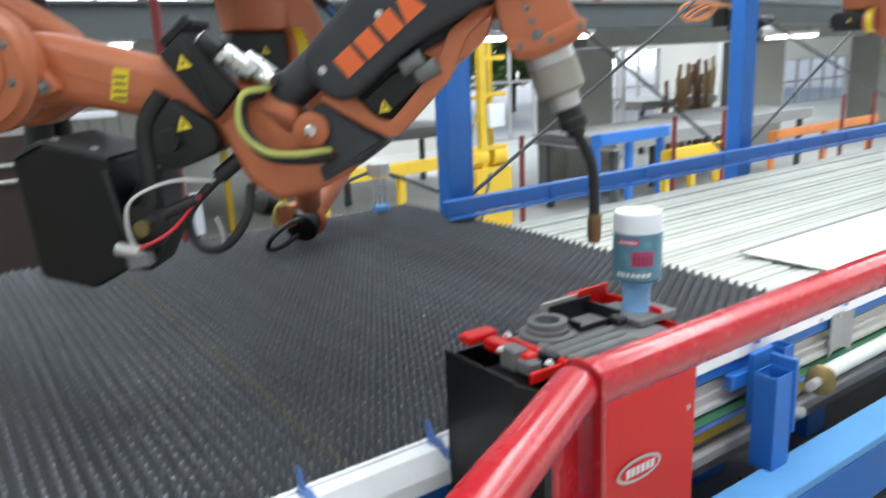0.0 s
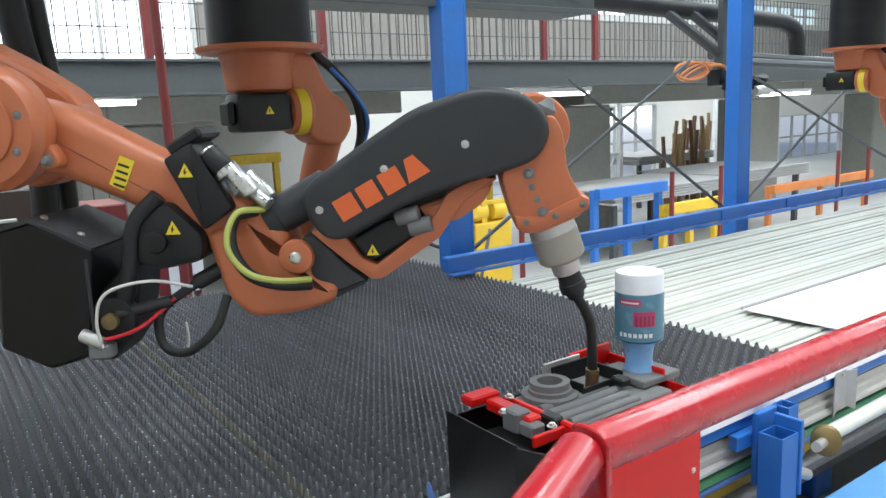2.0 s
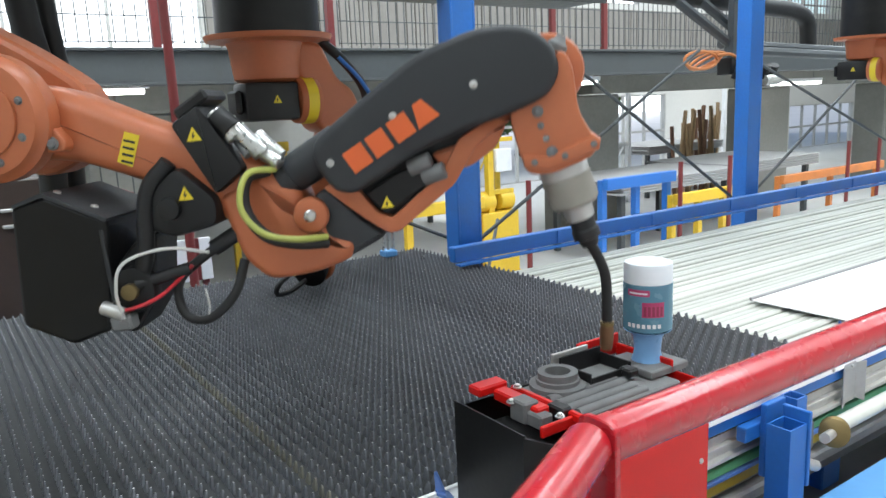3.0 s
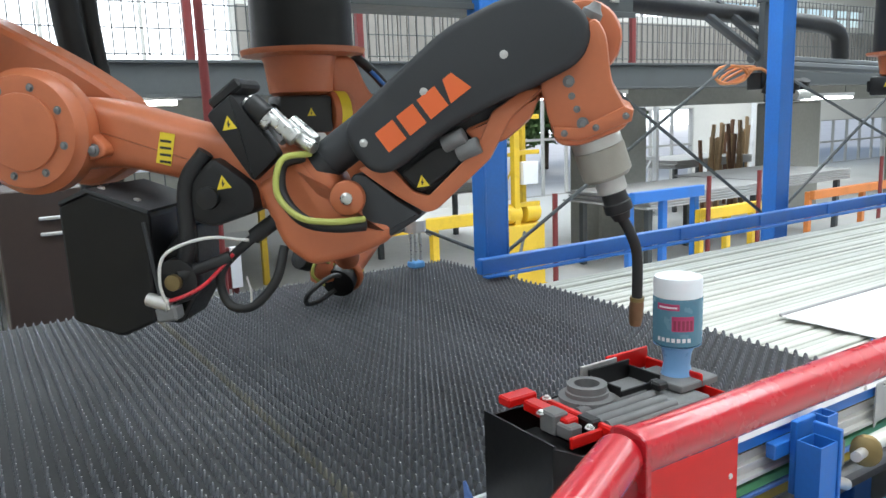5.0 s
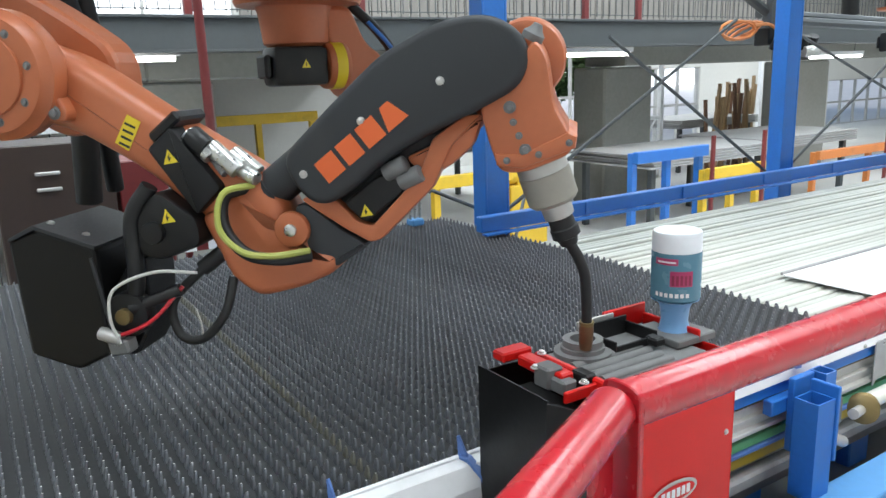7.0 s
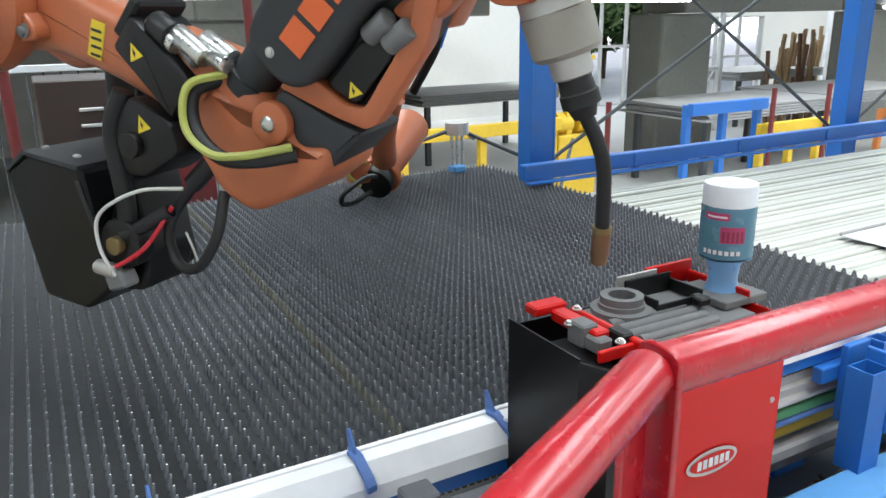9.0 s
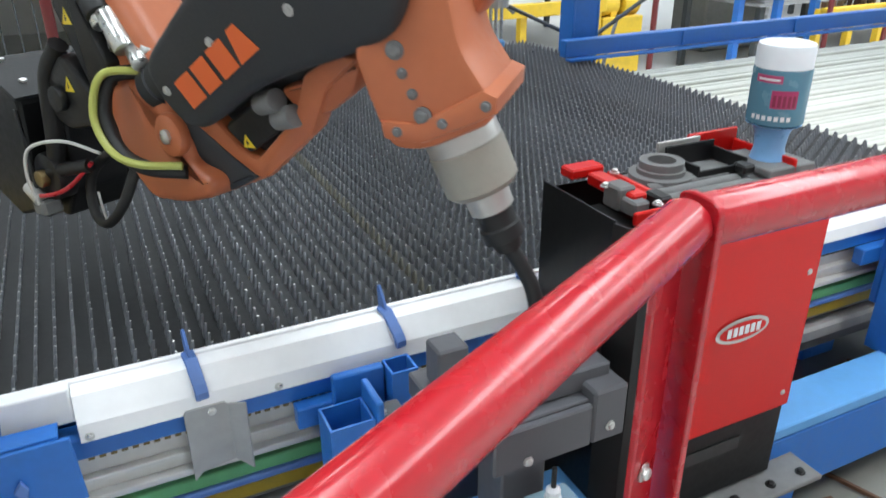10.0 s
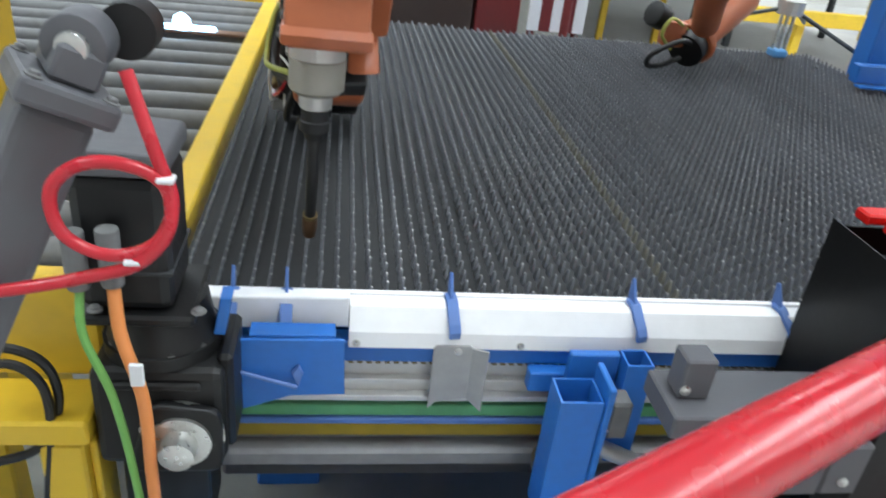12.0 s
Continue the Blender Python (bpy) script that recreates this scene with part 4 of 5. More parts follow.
part("label_field", wrap(bmesh.new(), -12, 40, 0.186, 0.212, 0.0418), PINK, bottle)
part("label_logo", wrap(bmesh.new(), -50, 5, 0.222, 0.233, 0.0418), PINK, bottle)
lb = bmesh.new()
for a in range(5):
    wrap(lb, -8 + a * 9.5, -2 + a * 9.5, 0.188, 0.205, 0.0420)
part("label_bars", lb, mat("dark_red_print", (0.25, 0.02, 0.06), 0.4, bump=0), bottle)
lb = bmesh.new()
for a in range(7):
    wrap(lb, -48 + a * 12, -40 + a * 12, 0.167, 0.174, 0.0420)
part("label_line", lb, INK_WHITE, bottle)
lb = wrap(bmesh.new(), -44, 0, 0.2255, 0.2285, 0.0420)
part("logo_line", lb, INK_WHITE, bottle)

# ---- wire cutting unit in front of the rail ----
wc = thing("wire_cutter", "dark grey wire cutter unit on a bracket", "cutter")
part("tower", box(0.505, -0.235, 0.905, 0.548, -0.195, 0.965, 0.003), GREY_PAINT, wc)
part("table", box(0.49, -0.27, 0.868, 0.745, -0.17, 0.904, 0.003), GREY_PAINT, wc)
part("block", box(0.70, -0.30, 0.80, 0.755, -0.25, 0.885, 0.004), GREY_PAINT, wc)
part("apron", box(0.55, -0.30, 0.80, 0.699, -0.288, 0.866, 0.003), GREY_PAINT, wc)
part("plate", box(0.55, -0.287, 0.855, 0.74, -0.20, 0.867, 0.002), GREY_PAINT, wc)
part("column", box(0.585, -0.262, 0.3605, 0.655, -0.192, 0.853, 0.003), GREY_PAINT, wc)
for p in ((0.728, 0.825), (0.60, 0.812), (0.512, 0.92)):
    part("bolt", bolt((p[0], -0.3005 if p[1] < 0.9 else -0.2355, p[1]), (0, -1, 0), 0.005, 0.006), STEEL, wc)
jb = thing("junction_box", "pale blue grey junction box with a white cable gland", "junction box")
part("box", box(0.60, -0.345, 0.40, 0.668, -0.29, 0.745, 0.004), PALE_BLUE, jb)
part("gland", lathe([(0, 0.012), (0.010, 0.012), (0.011, 0.0095), (0.022, 0.010), (0.026, 0.006)], (0.63, -0.318, 0.7455), (0.63, -0.318, 0.8), 12), INK_WHITE, jb)
part("cable", rod((0.63, -0.318, 0.77), (0.632, -0.315, 0.80), 0.0035, seg=8), RUBBER, jb)
part("stand", box(0.61, -0.335, 0.3605, 0.66, -0.30, 0.399, 0.002), GREY_PAINT, jb)

# ---- left end: gear motor, actuator, hoses, yellow frame, rollers ----
gm = thing("gear_motor", "black gear motor with an upright motor can", "motor")
part("gear_case", box(-0.222, -0.20, 0.760, -0.064, -0.06, 0.910, 0.012, 2), BLACK, gm)
part("case_ear", box(-0.075, -0.18, 0.77, -0.055, -0.08, 0.92, 0.006), BLACK, gm)
part("flange", rod((-0.145, -0.13, 0.910), (-0.145, -0.13, 0.928), 0.072, seg=28), BLACK, gm, smooth=True)
part("adapter", lathe([(0, 0.068), (0.02, 0.062), (0.055, 0.056)], (-0.145, -0.13, 0.927), (-0.145, -0.13, 1.0), 24), BLACK, gm, smooth=True)
part("motor_flange", box(-0.228, -0.195, 0.970, -0.095, -0.065, 0.985, 0.004), BLACK, gm)
part("motor_can", box(-0.222, -0.185, 0.9855, -0.118, -0.075, 1.155, 0.014, 2), BLACK, gm)
part("motor_cap", prism(rounded([(-0.226, 1.156), (-0.114, 1.156), (-0.114, 1.182), (-0.215, 1.188)], 0.008, 3), -0.19, -0.07, 0.004), GREY_PAINT, gm)
for k in range(10):
    q = k * math.tau / 10
    part("ring_bolt", bolt((-0.145 + 0.062 * math.cos(q), -0.13 + 0.062 * math.sin(q), 0.928), (0, 0, 1), 0.0045, 0.005), CAST, gm)
part("motor_seam", box(-0.2235, -0.1865, 1.035, -0.1165, -0.0735, 1.040, 0.001), COVER, gm)
part("case_rib", box(-0.2, -0.2065, 0.885, -0.09, -0.2005, 0.897, 0.003), BLACK, gm)
part("output_hub", lathe([(0, 0.052), (0.006, 0.052), (0.007, 0.044), (0.012, 0.038), (0.02, 0.038), (0.021, 0.022), (0.045, 0.021), (0.048, 0.012)], (-0.116, -0.20, 0.815), (-0.116, -0.30, 0.815), 28), STEEL, gm, smooth=True)
part("nose", prism(rounded([(-0.185, 0.762), (-0.066, 0.762), (-0.066, 0.86), (-0.15, 0.872)], 0.02, 4), -0.215, -0.2005, 0.004), BLACK, gm)
for p in ((-0.205, 0.99), (-0.09, 0.99), (-0.205, 0.9), (-0.09, 0.9), (-0.15, 0.9)):
    part("bolt", bolt((p[0], -0.188, p[1]), (0, 0, 1), 0.006, 0.006), CAST, gm)
for x, z in ((-0.212, 1.10), (-0.176, 1.105)):
    part("connector", rod((x, -0.205, z - 0.07), (x, -0.205, z), 0.0125, seg=16, bevel=0.002), CAST, gm, smooth=True)
part("side_strap", prism([(-0.082, 0.93), (-0.072, 0.985), (-0.058, 0.985), (-0.068, 0.93)], -0.15, -0.12, 0.002), BLUE, gm)
part("base_bracket", box(-0.2, -0.18, 0.6255, -0.09, -0.1, 0.759, 0.003), BLACK, gm)
gc = thing("motor_cable", "green motor cable hanging from the gear motor", "cable")
part("cable", hose([(-0.212, -0.205, 1.03), (-0.208, -0.225, 0.98), (-0.182, -0.235, 0.9), (-0.168, -0.238, 0.78), (-0.16, -0.24, 0.62), (-0.158, -0.25, 0.38)], 0.005, 8), HOSE_GREEN, gc, smooth=True)
oc = thing("motor_cable", "orange motor cable hanging from the gear motor", "cable")
part("cable", hose([(-0.176, -0.205, 1.035), (-0.168, -0.225, 0.98), (-0.148, -0.238, 0.9), (-0.147, -0.24, 0.78), (-0.145, -0.245, 0.62), (-0.14, -0.25, 0.38)], 0.0075, 10), HOSE_ORANGE, oc, smooth=True)
part("cable_tag", box(-0.158, -0.246, 0.925, -0.143, -0.240, 0.955, 0.001), INK_WHITE, oc)
act = thing("lift_actuator", "grey lift actuator arm with a clevis pin", "actuator")
A, B = Vector((-0.147, -0.362, 1.305)), Vector((-0.30, -0.44, 0.96))
um = Matrix.Translation(A) @ (B - A).to_track_quat("Z", "Y").to_matrix().to_4x4()
part("body", box(-0.028, -0.028, 0.01, 0.028, 0.028, (B - A).length, 0.008, 2, m=um), GREY_PAINT, act)
part("head_plate", box(-0.044, -0.036, -0.012, 0.044, 0.036, 0.009, 0.005, 2, m=um), GREY_PAINT, act)
for sx in (-1, 1):
    for sy in (-1, 1):
        q = um @ Vector((sx * 0.035, sy * 0.027, -0.012))
        part("head_bolt", bolt(q, A - B, 0.0045, 0.005), CAST, act)
eye = um @ Vector((0.005, 0, -0.042))
part("clevis", rod(eye + Vector((0.0, -0.018, 0)), eye + Vector((0.0, 0.018, 0)), 0.024, seg=24, bevel=0.003), GREY_PAINT, act, smooth=True)
part("clevis_foot", box(-0.03, -0.018, -0.04, 0.03, 0.018, -0.0125, 0.003, m=um), GREY_PAINT, act)
part("clevis_pin", rod(eye + Vector((0, -0.024, 0)), eye + Vector((0, 0.024, 0)), 0.012, seg=16, bevel=0.002), STEEL, act, smooth=True)
part("rod_end", rod(eye + Vector((0.028, 0.02, 0.004)), eye + Vector((0.028, 0.05, 0.004)), 0.022, seg=20), RUBBER, act, smooth=True)
part("stand", rod(B + Vector((0, 0, 0.0)), (B.x, B.y, HALL + 0.001), 0.03, seg=16), GREY_PAINT, act, smooth=True)
rh = thing("air_hose", "coiled red air hose tied with white cable ties", "hose")
pts = [(-0.087, -0.398, 1.335), (-0.069, -0.411, 1.281), (-0.058, -0.415, 1.241), (-0.071, -0.424, 1.210), (-0.106, -0.424, 1.199), (-0.138, -0.420, 1.214), (-0.144, -0.415, 1.246), (-0.122, -0.415, 1.268), (-0.089, -0.415, 1.270), (-0.062, -0.417, 1.255), (-0.060, -0.426, 1.223), (-0.084, -0.429, 1.195), (-0.124, -0.424, 1.179), (-0.169, -0.424, 1.168), (-0.258, -0.424, 1.152), (-0.595, -0.450, 1.113)]
part("hose", hose(pts, 0.0052, 10, 8), HOSE_RED, rh, smooth=True)
for p in ((-0.061, -0.417, 1.261), (-0.087, -0.428, 1.197)):
    part("cable_tie", box(p[0] - 0.0065, p[1] - 0.0065, p[2] - 0.002, p[0] + 0.0065, p[1] + 0.0065, p[2] + 0.002, 0.001), INK_WHITE, rh)
lc = thing("control_cable", "black control cables looped by the yellow frame", "cable")
part("cable", hose([(-0.36, -0.20, 0.93), (-0.31, -0.19, 0.935), (-0.268, -0.19, 0.91), (-0.262, -0.19, 0.85), (-0.29, -0.2, 0.79), (-0.36, -0.2, 0.76)], 0.006, 8), RUBBER, lc, smooth=True)
part("cable", hose([(-0.36, -0.205, 0.90), (-0.31, -0.2, 0.92), (-0.275, -0.2, 0.895), (-0.27, -0.2, 0.83), (-0.29, -0.2, 0.70), (-0.33, -0.2, 0.38)], 0.006, 8), RUBBER, lc, smooth=True)
yf = thing("end_stand", "yellow painted steel end stand with a top rail", "stand")
part("side_rail", box(-0.232, 0.0, 0.80, -0.180, 2.4, 0.908, 0.004), YELLOW, yf)
part("end_plate", box(-0.42, -0.12, 0.84, -0.226, -0.09, 0.99, 0.004), YELLOW, yf)
part("shelf", box(-0.44, -0.21, 0.80, -0.226, -0.121, 0.838, 0.004), YELLOW, yf)
part("end_post", box(-0.29, -0.205, 0.3605, -0.236, -0.125, 0.798, 0.004), YELLOW, yf)
part("brace", box(-0.235, -0.19, 0.3605, -0.225, -0.13, 0.79, 0.002), YELLOW, yf)
part("rear_post", box(-0.62, 0.36, HALL, -0.50, 0.46, 1.35, 0.005), YELLOW, yf)
part("cross_rail", box(-1.2, 2.42, 0.76, -0.19, 2.5, 0.92, 0.004), YELLOW, yf)
part("high_panel", box(-0.60, 0.0, 1.22, -0.36, 0.05, 1.40, 0.004), YELLOW, yf)
part("high_post", box(-0.52, 0.055, HALL, -0.46, 0.11, 1.38, 0.004), YELLOW, yf)
rc = thing("roller_bed", "grey steel roller bed beside the table", "roller conveyor")
part("side_channel", box(-1.3, -0.05, 0.74, -1.24, 2.4, 0.86, 0.004), GREY_PAINT, rc)
for k in range(17):
    y = 0.10 + k * 0.138
    part("roller", rod((-1.238, y, 0.815), (-0.238, y, 0.815), 0.03, seg=18), CAST, rc, smooth=True)
for x in (-1.3, -0.9):
    for y in (0.0, 2.3):
        part("leg", box(x, y, HALL, x + 0.06, y + 0.06, 0.738, 0.003), GREY_PAINT, rc)
spark = thing("welding_arc", "bright blue-white welding arc on the roller bed", "welding arc")
sp = bmesh.new()
box(-0.56, 1.70, 0.856, -0.36, 1.73, 0.868, 0.003, bm=sp)
bmesh.ops.create_icosphere(sp, subdivisions=2, radius=0.03, matrix=Matrix.Translation((-0.47, 1.71, 0.880)))
part("glow", sp, ARC, spark)
wp = thing("workpiece", "dark steel workpiece under the welding arc", "workpiece")
part("bar", box(-0.9, 1.69, 0.846, -0.26, 1.74, 0.8555, 0.002), RUST, wp)
fx = thing("suction_fixture", "small blue suction gripper on thin arms", "gripper", pose(1.73, 1.80, 0.905))
part("foot", box(-0.03, -0.03, 0.0, 0.03, 0.03, 0.03, 0.006), LIGHT_BLUE, fx)
for x in (-0.025, 0.0, 0.025):
    part("rod", rod((x, 0, 0.03), (x, 0, 0.16), 0.007, seg=8), STEEL, fx)
part("head", rod((0, 0, 0.16), (0, 0, 0.21), 0.05, seg=16), ALU, fx)
for a, b in (((0.03, 0, 0.17), (0.25, -0.1, 0.06)), ((-0.03, 0, 0.18), (-0.22, 0.05, 0.12)), ((0.02, 0.02, 0.19), (0.2, 0.2, 0.10))):
    part("arm", rod(a, b, 0.008, seg=8), GIRDER, fx)
cabinet = thing("steel_cabinet", "dark brown steel cabinet behind the robot", "cabinet")
part("body", box(0.20, 2.72, HALL, 0.68, 3.2, 1.305, 0.006), BROWN, cabinet)
part("handle", box(0.36, 2.70, 1.10, 0.46, 2.718, 1.115, 0.003), ALU, cabinet)
part("handle", box(0.36, 2.70, 1.17, 0.46, 2.718, 1.185, 0.003), ALU, cabinet)
crate = thing("red_crate", "dull red steel crate beside the cabinet", "crate")
part("body", box(0.70, 2.75, HALL, 0.92, 3.1, 1.20, 0.006), RED_OLD, crate)

board = thing("barrier_board", "red and white striped barrier board behind the table", "barrier")
for k in range(5):
    part("stripe", box(0.93 + k * 0.055, 2.6, 0.76, 0.984 + k * 0.055, 2.62, 0.965, 0.002), INK_WHITE if k % 2 == 0 else RED_OLD, board)
for x in (0.94, 1.16):
    part("post", box(x, 2.6205, HALL, x + 0.03, 2.65, 0.95, 0.002), RED_OLD, board)
low_guard = thing("low_guard", "pale wire guard behind the cabinet", "fence")
part("top_rail", box(-1.6, 3.4, 1.31, 1.05, 3.43, 1.345, 0.003), INK_WHITE, low_guard)
for k in range(34):
    part("wire", rod((-1.58 + k * 0.08, 3.415, HALL), (-1.58 + k * 0.08, 3.415, 1.31), 0.004, seg=5), GIRDER, low_guard)

# ---- welding robots ----
SH, EL, WR = (-0.88, 1.545), (-0.50, 1.315), (-0.085, 1.46)


def rel(points, pivot):
    return [(x - pivot[0], z - pivot[1]) for x, z in points]


def triangle_sign(p, s, parent, tilt=0):
    """A yellow warning triangle with a dark bolt mark, on a face towards -y."""
    x, y, z = p
    b = bmesh.new()
    m = Matrix.Translation(p) @ pose(0, 0, 0, 0, tilt, 0)
    b.faces.new([b.verts.new(m @ Vector(q)) for q in ((-s, 0, -s * 0.8), (s, 0, -s * 0.8), (0, 0, s))])
    o = part("warning_sign", b, SIGN, parent)
    b = bmesh.new()
    b.faces.new([b.verts.new(m @ Vector(q)) for q in ((-s * 0.15, -0.0006, -s * 0.6), (s * 0.25, -0.0006, -s * 0.05), (s * 0.02, -0.0006, -s * 0.05), (s * 0.15, -0.0006, s * 0.5), (-s * 0.2, -0.0006, 0))])
    part("bolt_mark", b, INK, o)
    return o


def build_robot(name, label):
    robot = thing(name, label, "robot")
    P = {}
    # base column hung from the gantry
    base = part("base_column", lathe([(0, 0.15), (0.30, 0.15), (0.31, 0.155), (0.34, 0.155)], (0, 0, 1.80), (0, 0, 2.4), 36), BLACK, robot, "black base column", smooth=True)
    P["base"] = base
    # rotating carousel with shoulder fork, pivots about the upright axis
    car = part("carousel", lathe([(0, 0.11), (0.03, 0.16), (0.045, 0.19), (0.055, 0.19)], (0, 0, 1.745), (0, 0, 2), 36), ORANGE, robot, smooth=True)
    fork = prism(rounded([(-0.10, 1.77), (0.12, 1.77), (0.30, 1.67), (0.40, 1.60), (0.40, 1.50), (0.30, 1.45), (0.20, 1.50), (0.06, 1.64)], 0.04, 4), 0.07, 0.15, 0.012)
    part("shoulder_fork", fork, ORANGE, car)
    part("shoulder_motor", box(-0.02, -0.07, 1.55, 0.10, 0.05, 1.70, 0.012, 2), BLACK, car)
    P["carousel"] = car
    # upper arm
    ua = prism(rounded(rel([(-0.92, 1.61), (-0.80, 1.572), (-0.66, 1.486), (-0.50, 1.400), (-0.45, 1.33), (-0.50, 1.275), (-0.58, 1.31), (-0.70, 1.402), (-0.82, 1.464), (-0.93, 1.478)], SH), 0.045, 5), -0.035, 0.065, 0.028, 4)
    upper = part("upper_arm", ua, ORANGE, robot, "orange upper arm casting", smooth=True)
    part("shoulder_cap", lathe([(0, 0.088), (0.02, 0.098), (0.05, 0.098), (0.056, 0.090), (0.066, 0.086), (0.068, 0.078)], (-0.02, -0.02, 0.0), (-0.02, -0.15, 0.0), 36), ORANGE, upper, smooth=True)
    part("cap_plate", rod((-0.02, -0.086, 0), (-0.02, -0.094, 0), 0.060, seg=28, bevel=0.003), ORANGE, upper, smooth=True)
    for k in range(8):
        q = k * math.tau / 8 + 0.2
        part("cap_bolt", bolt((-0.02 + 0.070 * math.cos(q), -0.087, 0.070 * math.sin(q)), (0, -1, 0), 0.0045, 0.005), CAST, upper)
    sb = bmesh.new()
    sb.faces.new([sb.verts.new((x, -0.0362, z)) for x, z in rel([(-0.712, 1.488), (-0.690, 1.477), (-0.714, 1.432), (-0.736, 1.445)], SH)])
    sticker = part("sticker", sb, SIGN, upper, "yellow warning sticker")
    for k in range(4):
        b2 = bmesh.new()
        x, z = -0.716 - 0.004 * k - SH[0], 1.477 - 0.010 * k - SH[1]
        b2.faces.new([b2.verts.new(q) for q in ((x, -0.037, z), (x + 0.017, -0.037, z - 0.0075), (x + 0.0155, -0.037, z - 0.011), (x - 0.0015, -0.037, z - 0.0035))])
        part("sticker_line", b2, INK, sticker)
    part("lifting_lug", prism(rounded(rel([(-0.845, 1.53), (-0.815, 1.525), (-0.795, 1.49), (-0.80, 1.475), (-0.85, 1.48)], SH), 0.01, 3), -0.06, -0.02, 0.004), ORANGE, upper)
    part("lug_bolt", bolt((0.065, -0.061, -0.055), (0, -1, 0), 0.007, 0.008), CAST, upper)
    P["upper"] = upper
    # forearm
    el = prism(rounded(rel([(-0.600, 1.355), (-0.55, 1.372), (-0.522, 1.385), (-0.500, 1.35), (-0.485, 1.325), (-0.445, 1.325), (-0.43, 1.31), (-0.435, 1.275), (-0.39, 1.262), (-0.40, 1.235), (-0.46, 1.218), (-0.535, 1.212), (-0.572, 1.25)], EL), 0.018, 4), -0.04, 0.085, 0.014, 3)
    fore = part("forearm", el, ORANGE, robot, "orange elbow casting with dark covers", smooth=True)
    part("elbow_bolt", bolt((-0.454 - EL[0], -0.042, 1.311 - EL[1]), (0, -1, 0), 0.010, 0.012), STEEL, fore, smooth=True)
    part("elbow_boss", rod((0.046, -0.03, -0.004), (0.046, -0.048, -0.004), 0.028, seg=24, bevel=0.006), ORANGE, fore, smooth=True)
    front = part("gear_case", prism(rounded(rel([(-0.425, 1.35), (-0.335, 1.285), (-0.23, 1.35), (-0.15, 1.43), (-0.25, 1.43), (-0.40, 1.38)], EL), 0.01, 3), -0.015, 0.044, 0.004), COVER, robot, "dark forearm core that rolls with its covers", smooth=True)
    cov = prism(rounded(rel([(-0.440, 1.420), (-0.347, 1.482), (-0.262, 1.535), (-0.170, 1.562), (-0.105, 1.558), (-0.066, 1.528), (-0.056, 1.488), (-0.078, 1.452), (-0.133, 1.434), (-0.211, 1.414), (-0.282, 1.390), (-0.353, 1.350), (-0.383, 1.338), (-0.410, 1.345), (-0.432, 1.378)], EL), 0.03, 5), -0.058, 0.005, 0.012, 4)
    part("side_cover", cov, COVER, front, "matt dark grey side cover", smooth=True)
    mark = Matrix.Translation((-0.374 - EL[0], 0, 1.369 - EL[1])) @ pose(0, 0, 0, 0, -28.5, 0)
    for x0, x1, slant in ((0.000, 0.034, 0.0), (0.041, 0.072, 0.0), (0.080, 0.113, 0.0), (0.117, 0.155, 0.011)):
        bm = prism([(x0, 0.0), (x1, 0.0), (x1 - slant, 0.035), (x0 + slant, 0.035)], -0.0592, -0.0584, 0.0002, 1)
        bmesh.ops.transform(bm, matrix=mark, verts=bm.verts)
        part("maker_mark", bm, ORANGE_INK, front, "plain orange printed block")
    for x, z in ((-0.410, 1.389), (-0.308, 1.448), (-0.185, 1.481)):
        part("cover_bolt", bolt((x - EL[0], -0.0575, z - EL[1]), (0, -1, 0), 0.0042, 0.004), ALU, front, smooth=True)
    part("front_housing", prism(rounded(rel([(-0.44, 1.41), (-0.33, 1.48), (-0.17, 1.55), (-0.09, 1.55), (-0.06, 1.50), (-0.09, 1.44), (-0.15, 1.41), (-0.19, 1.383), (-0.232, 1.345), (-0.252, 1.372), (-0.30, 1.372), (-0.365, 1.335), (-0.343, 1.296), (-0.338, 1.28), (-0.372, 1.304), (-0.43, 1.35)], EL), 0.012, 3), 0.045, 0.10, 0.008, 2), ORANGE, front, smooth=True)
    part("saddle", prism(rounded(rel([(-0.262, 1.385), (-0.20, 1.40), (-0.14, 1.42), (-0.16, 1.385), (-0.20, 1.36), (-0.24, 1.355)], EL), 0.01, 3), -0.03, 0.006, 0.005), ORANGE, front, smooth=True)
    part("chin", prism(rounded(rel([(-0.432, 1.352), (-0.415, 1.335), (-0.372, 1.296), (-0.338, 1.270), (-0.320, 1.272), (-0.228, 1.336), (-0.190, 1.39), (-0.135, 1.425), (-0.165, 1.428), (-0.215, 1.405), (-0.245, 1.356), (-0.330, 1.294), (-0.352, 1.304), (-0.372, 1.335), (-0.392, 1.358)], EL), 0.006, 2), -0.036, -0.005, 0.003), ORANGE, front, smooth=True)
    part("wrist_motor", prism(rounded(rel([(-0.368, 1.335), (-0.340, 1.300), (-0.272, 1.338), (-0.262, 1.368), (-0.31, 1.366)], EL), 0.010, 3), -0.034, -0.0155, 0.004), BLACK, front)
    for x, z in ((-0.295, 1.367), (-0.275, 1.35)):
        part("connector", rod((x - EL[0], -0.032, z - EL[1]), (x - EL[0] + 0.035, -0.038, z - EL[1] + 0.01), 0.013, seg=14, bevel=0.002), CAST, front, smooth=True)
    triangle_sign((-0.335 - EL[0], -0.0348, 1.318 - EL[1]), 0.010, front)
    part("forearm_tube", lathe([(0, 0.034), (0.02, 0.034), (0.021, 0.031), (0.11, 0.031)], (-0.50 - EL[0], 0.0, 1.365 - EL[1]), (-0.41 - EL[0], 0.0, 1.412 - EL[1]), 24), COVER, front, smooth=True)
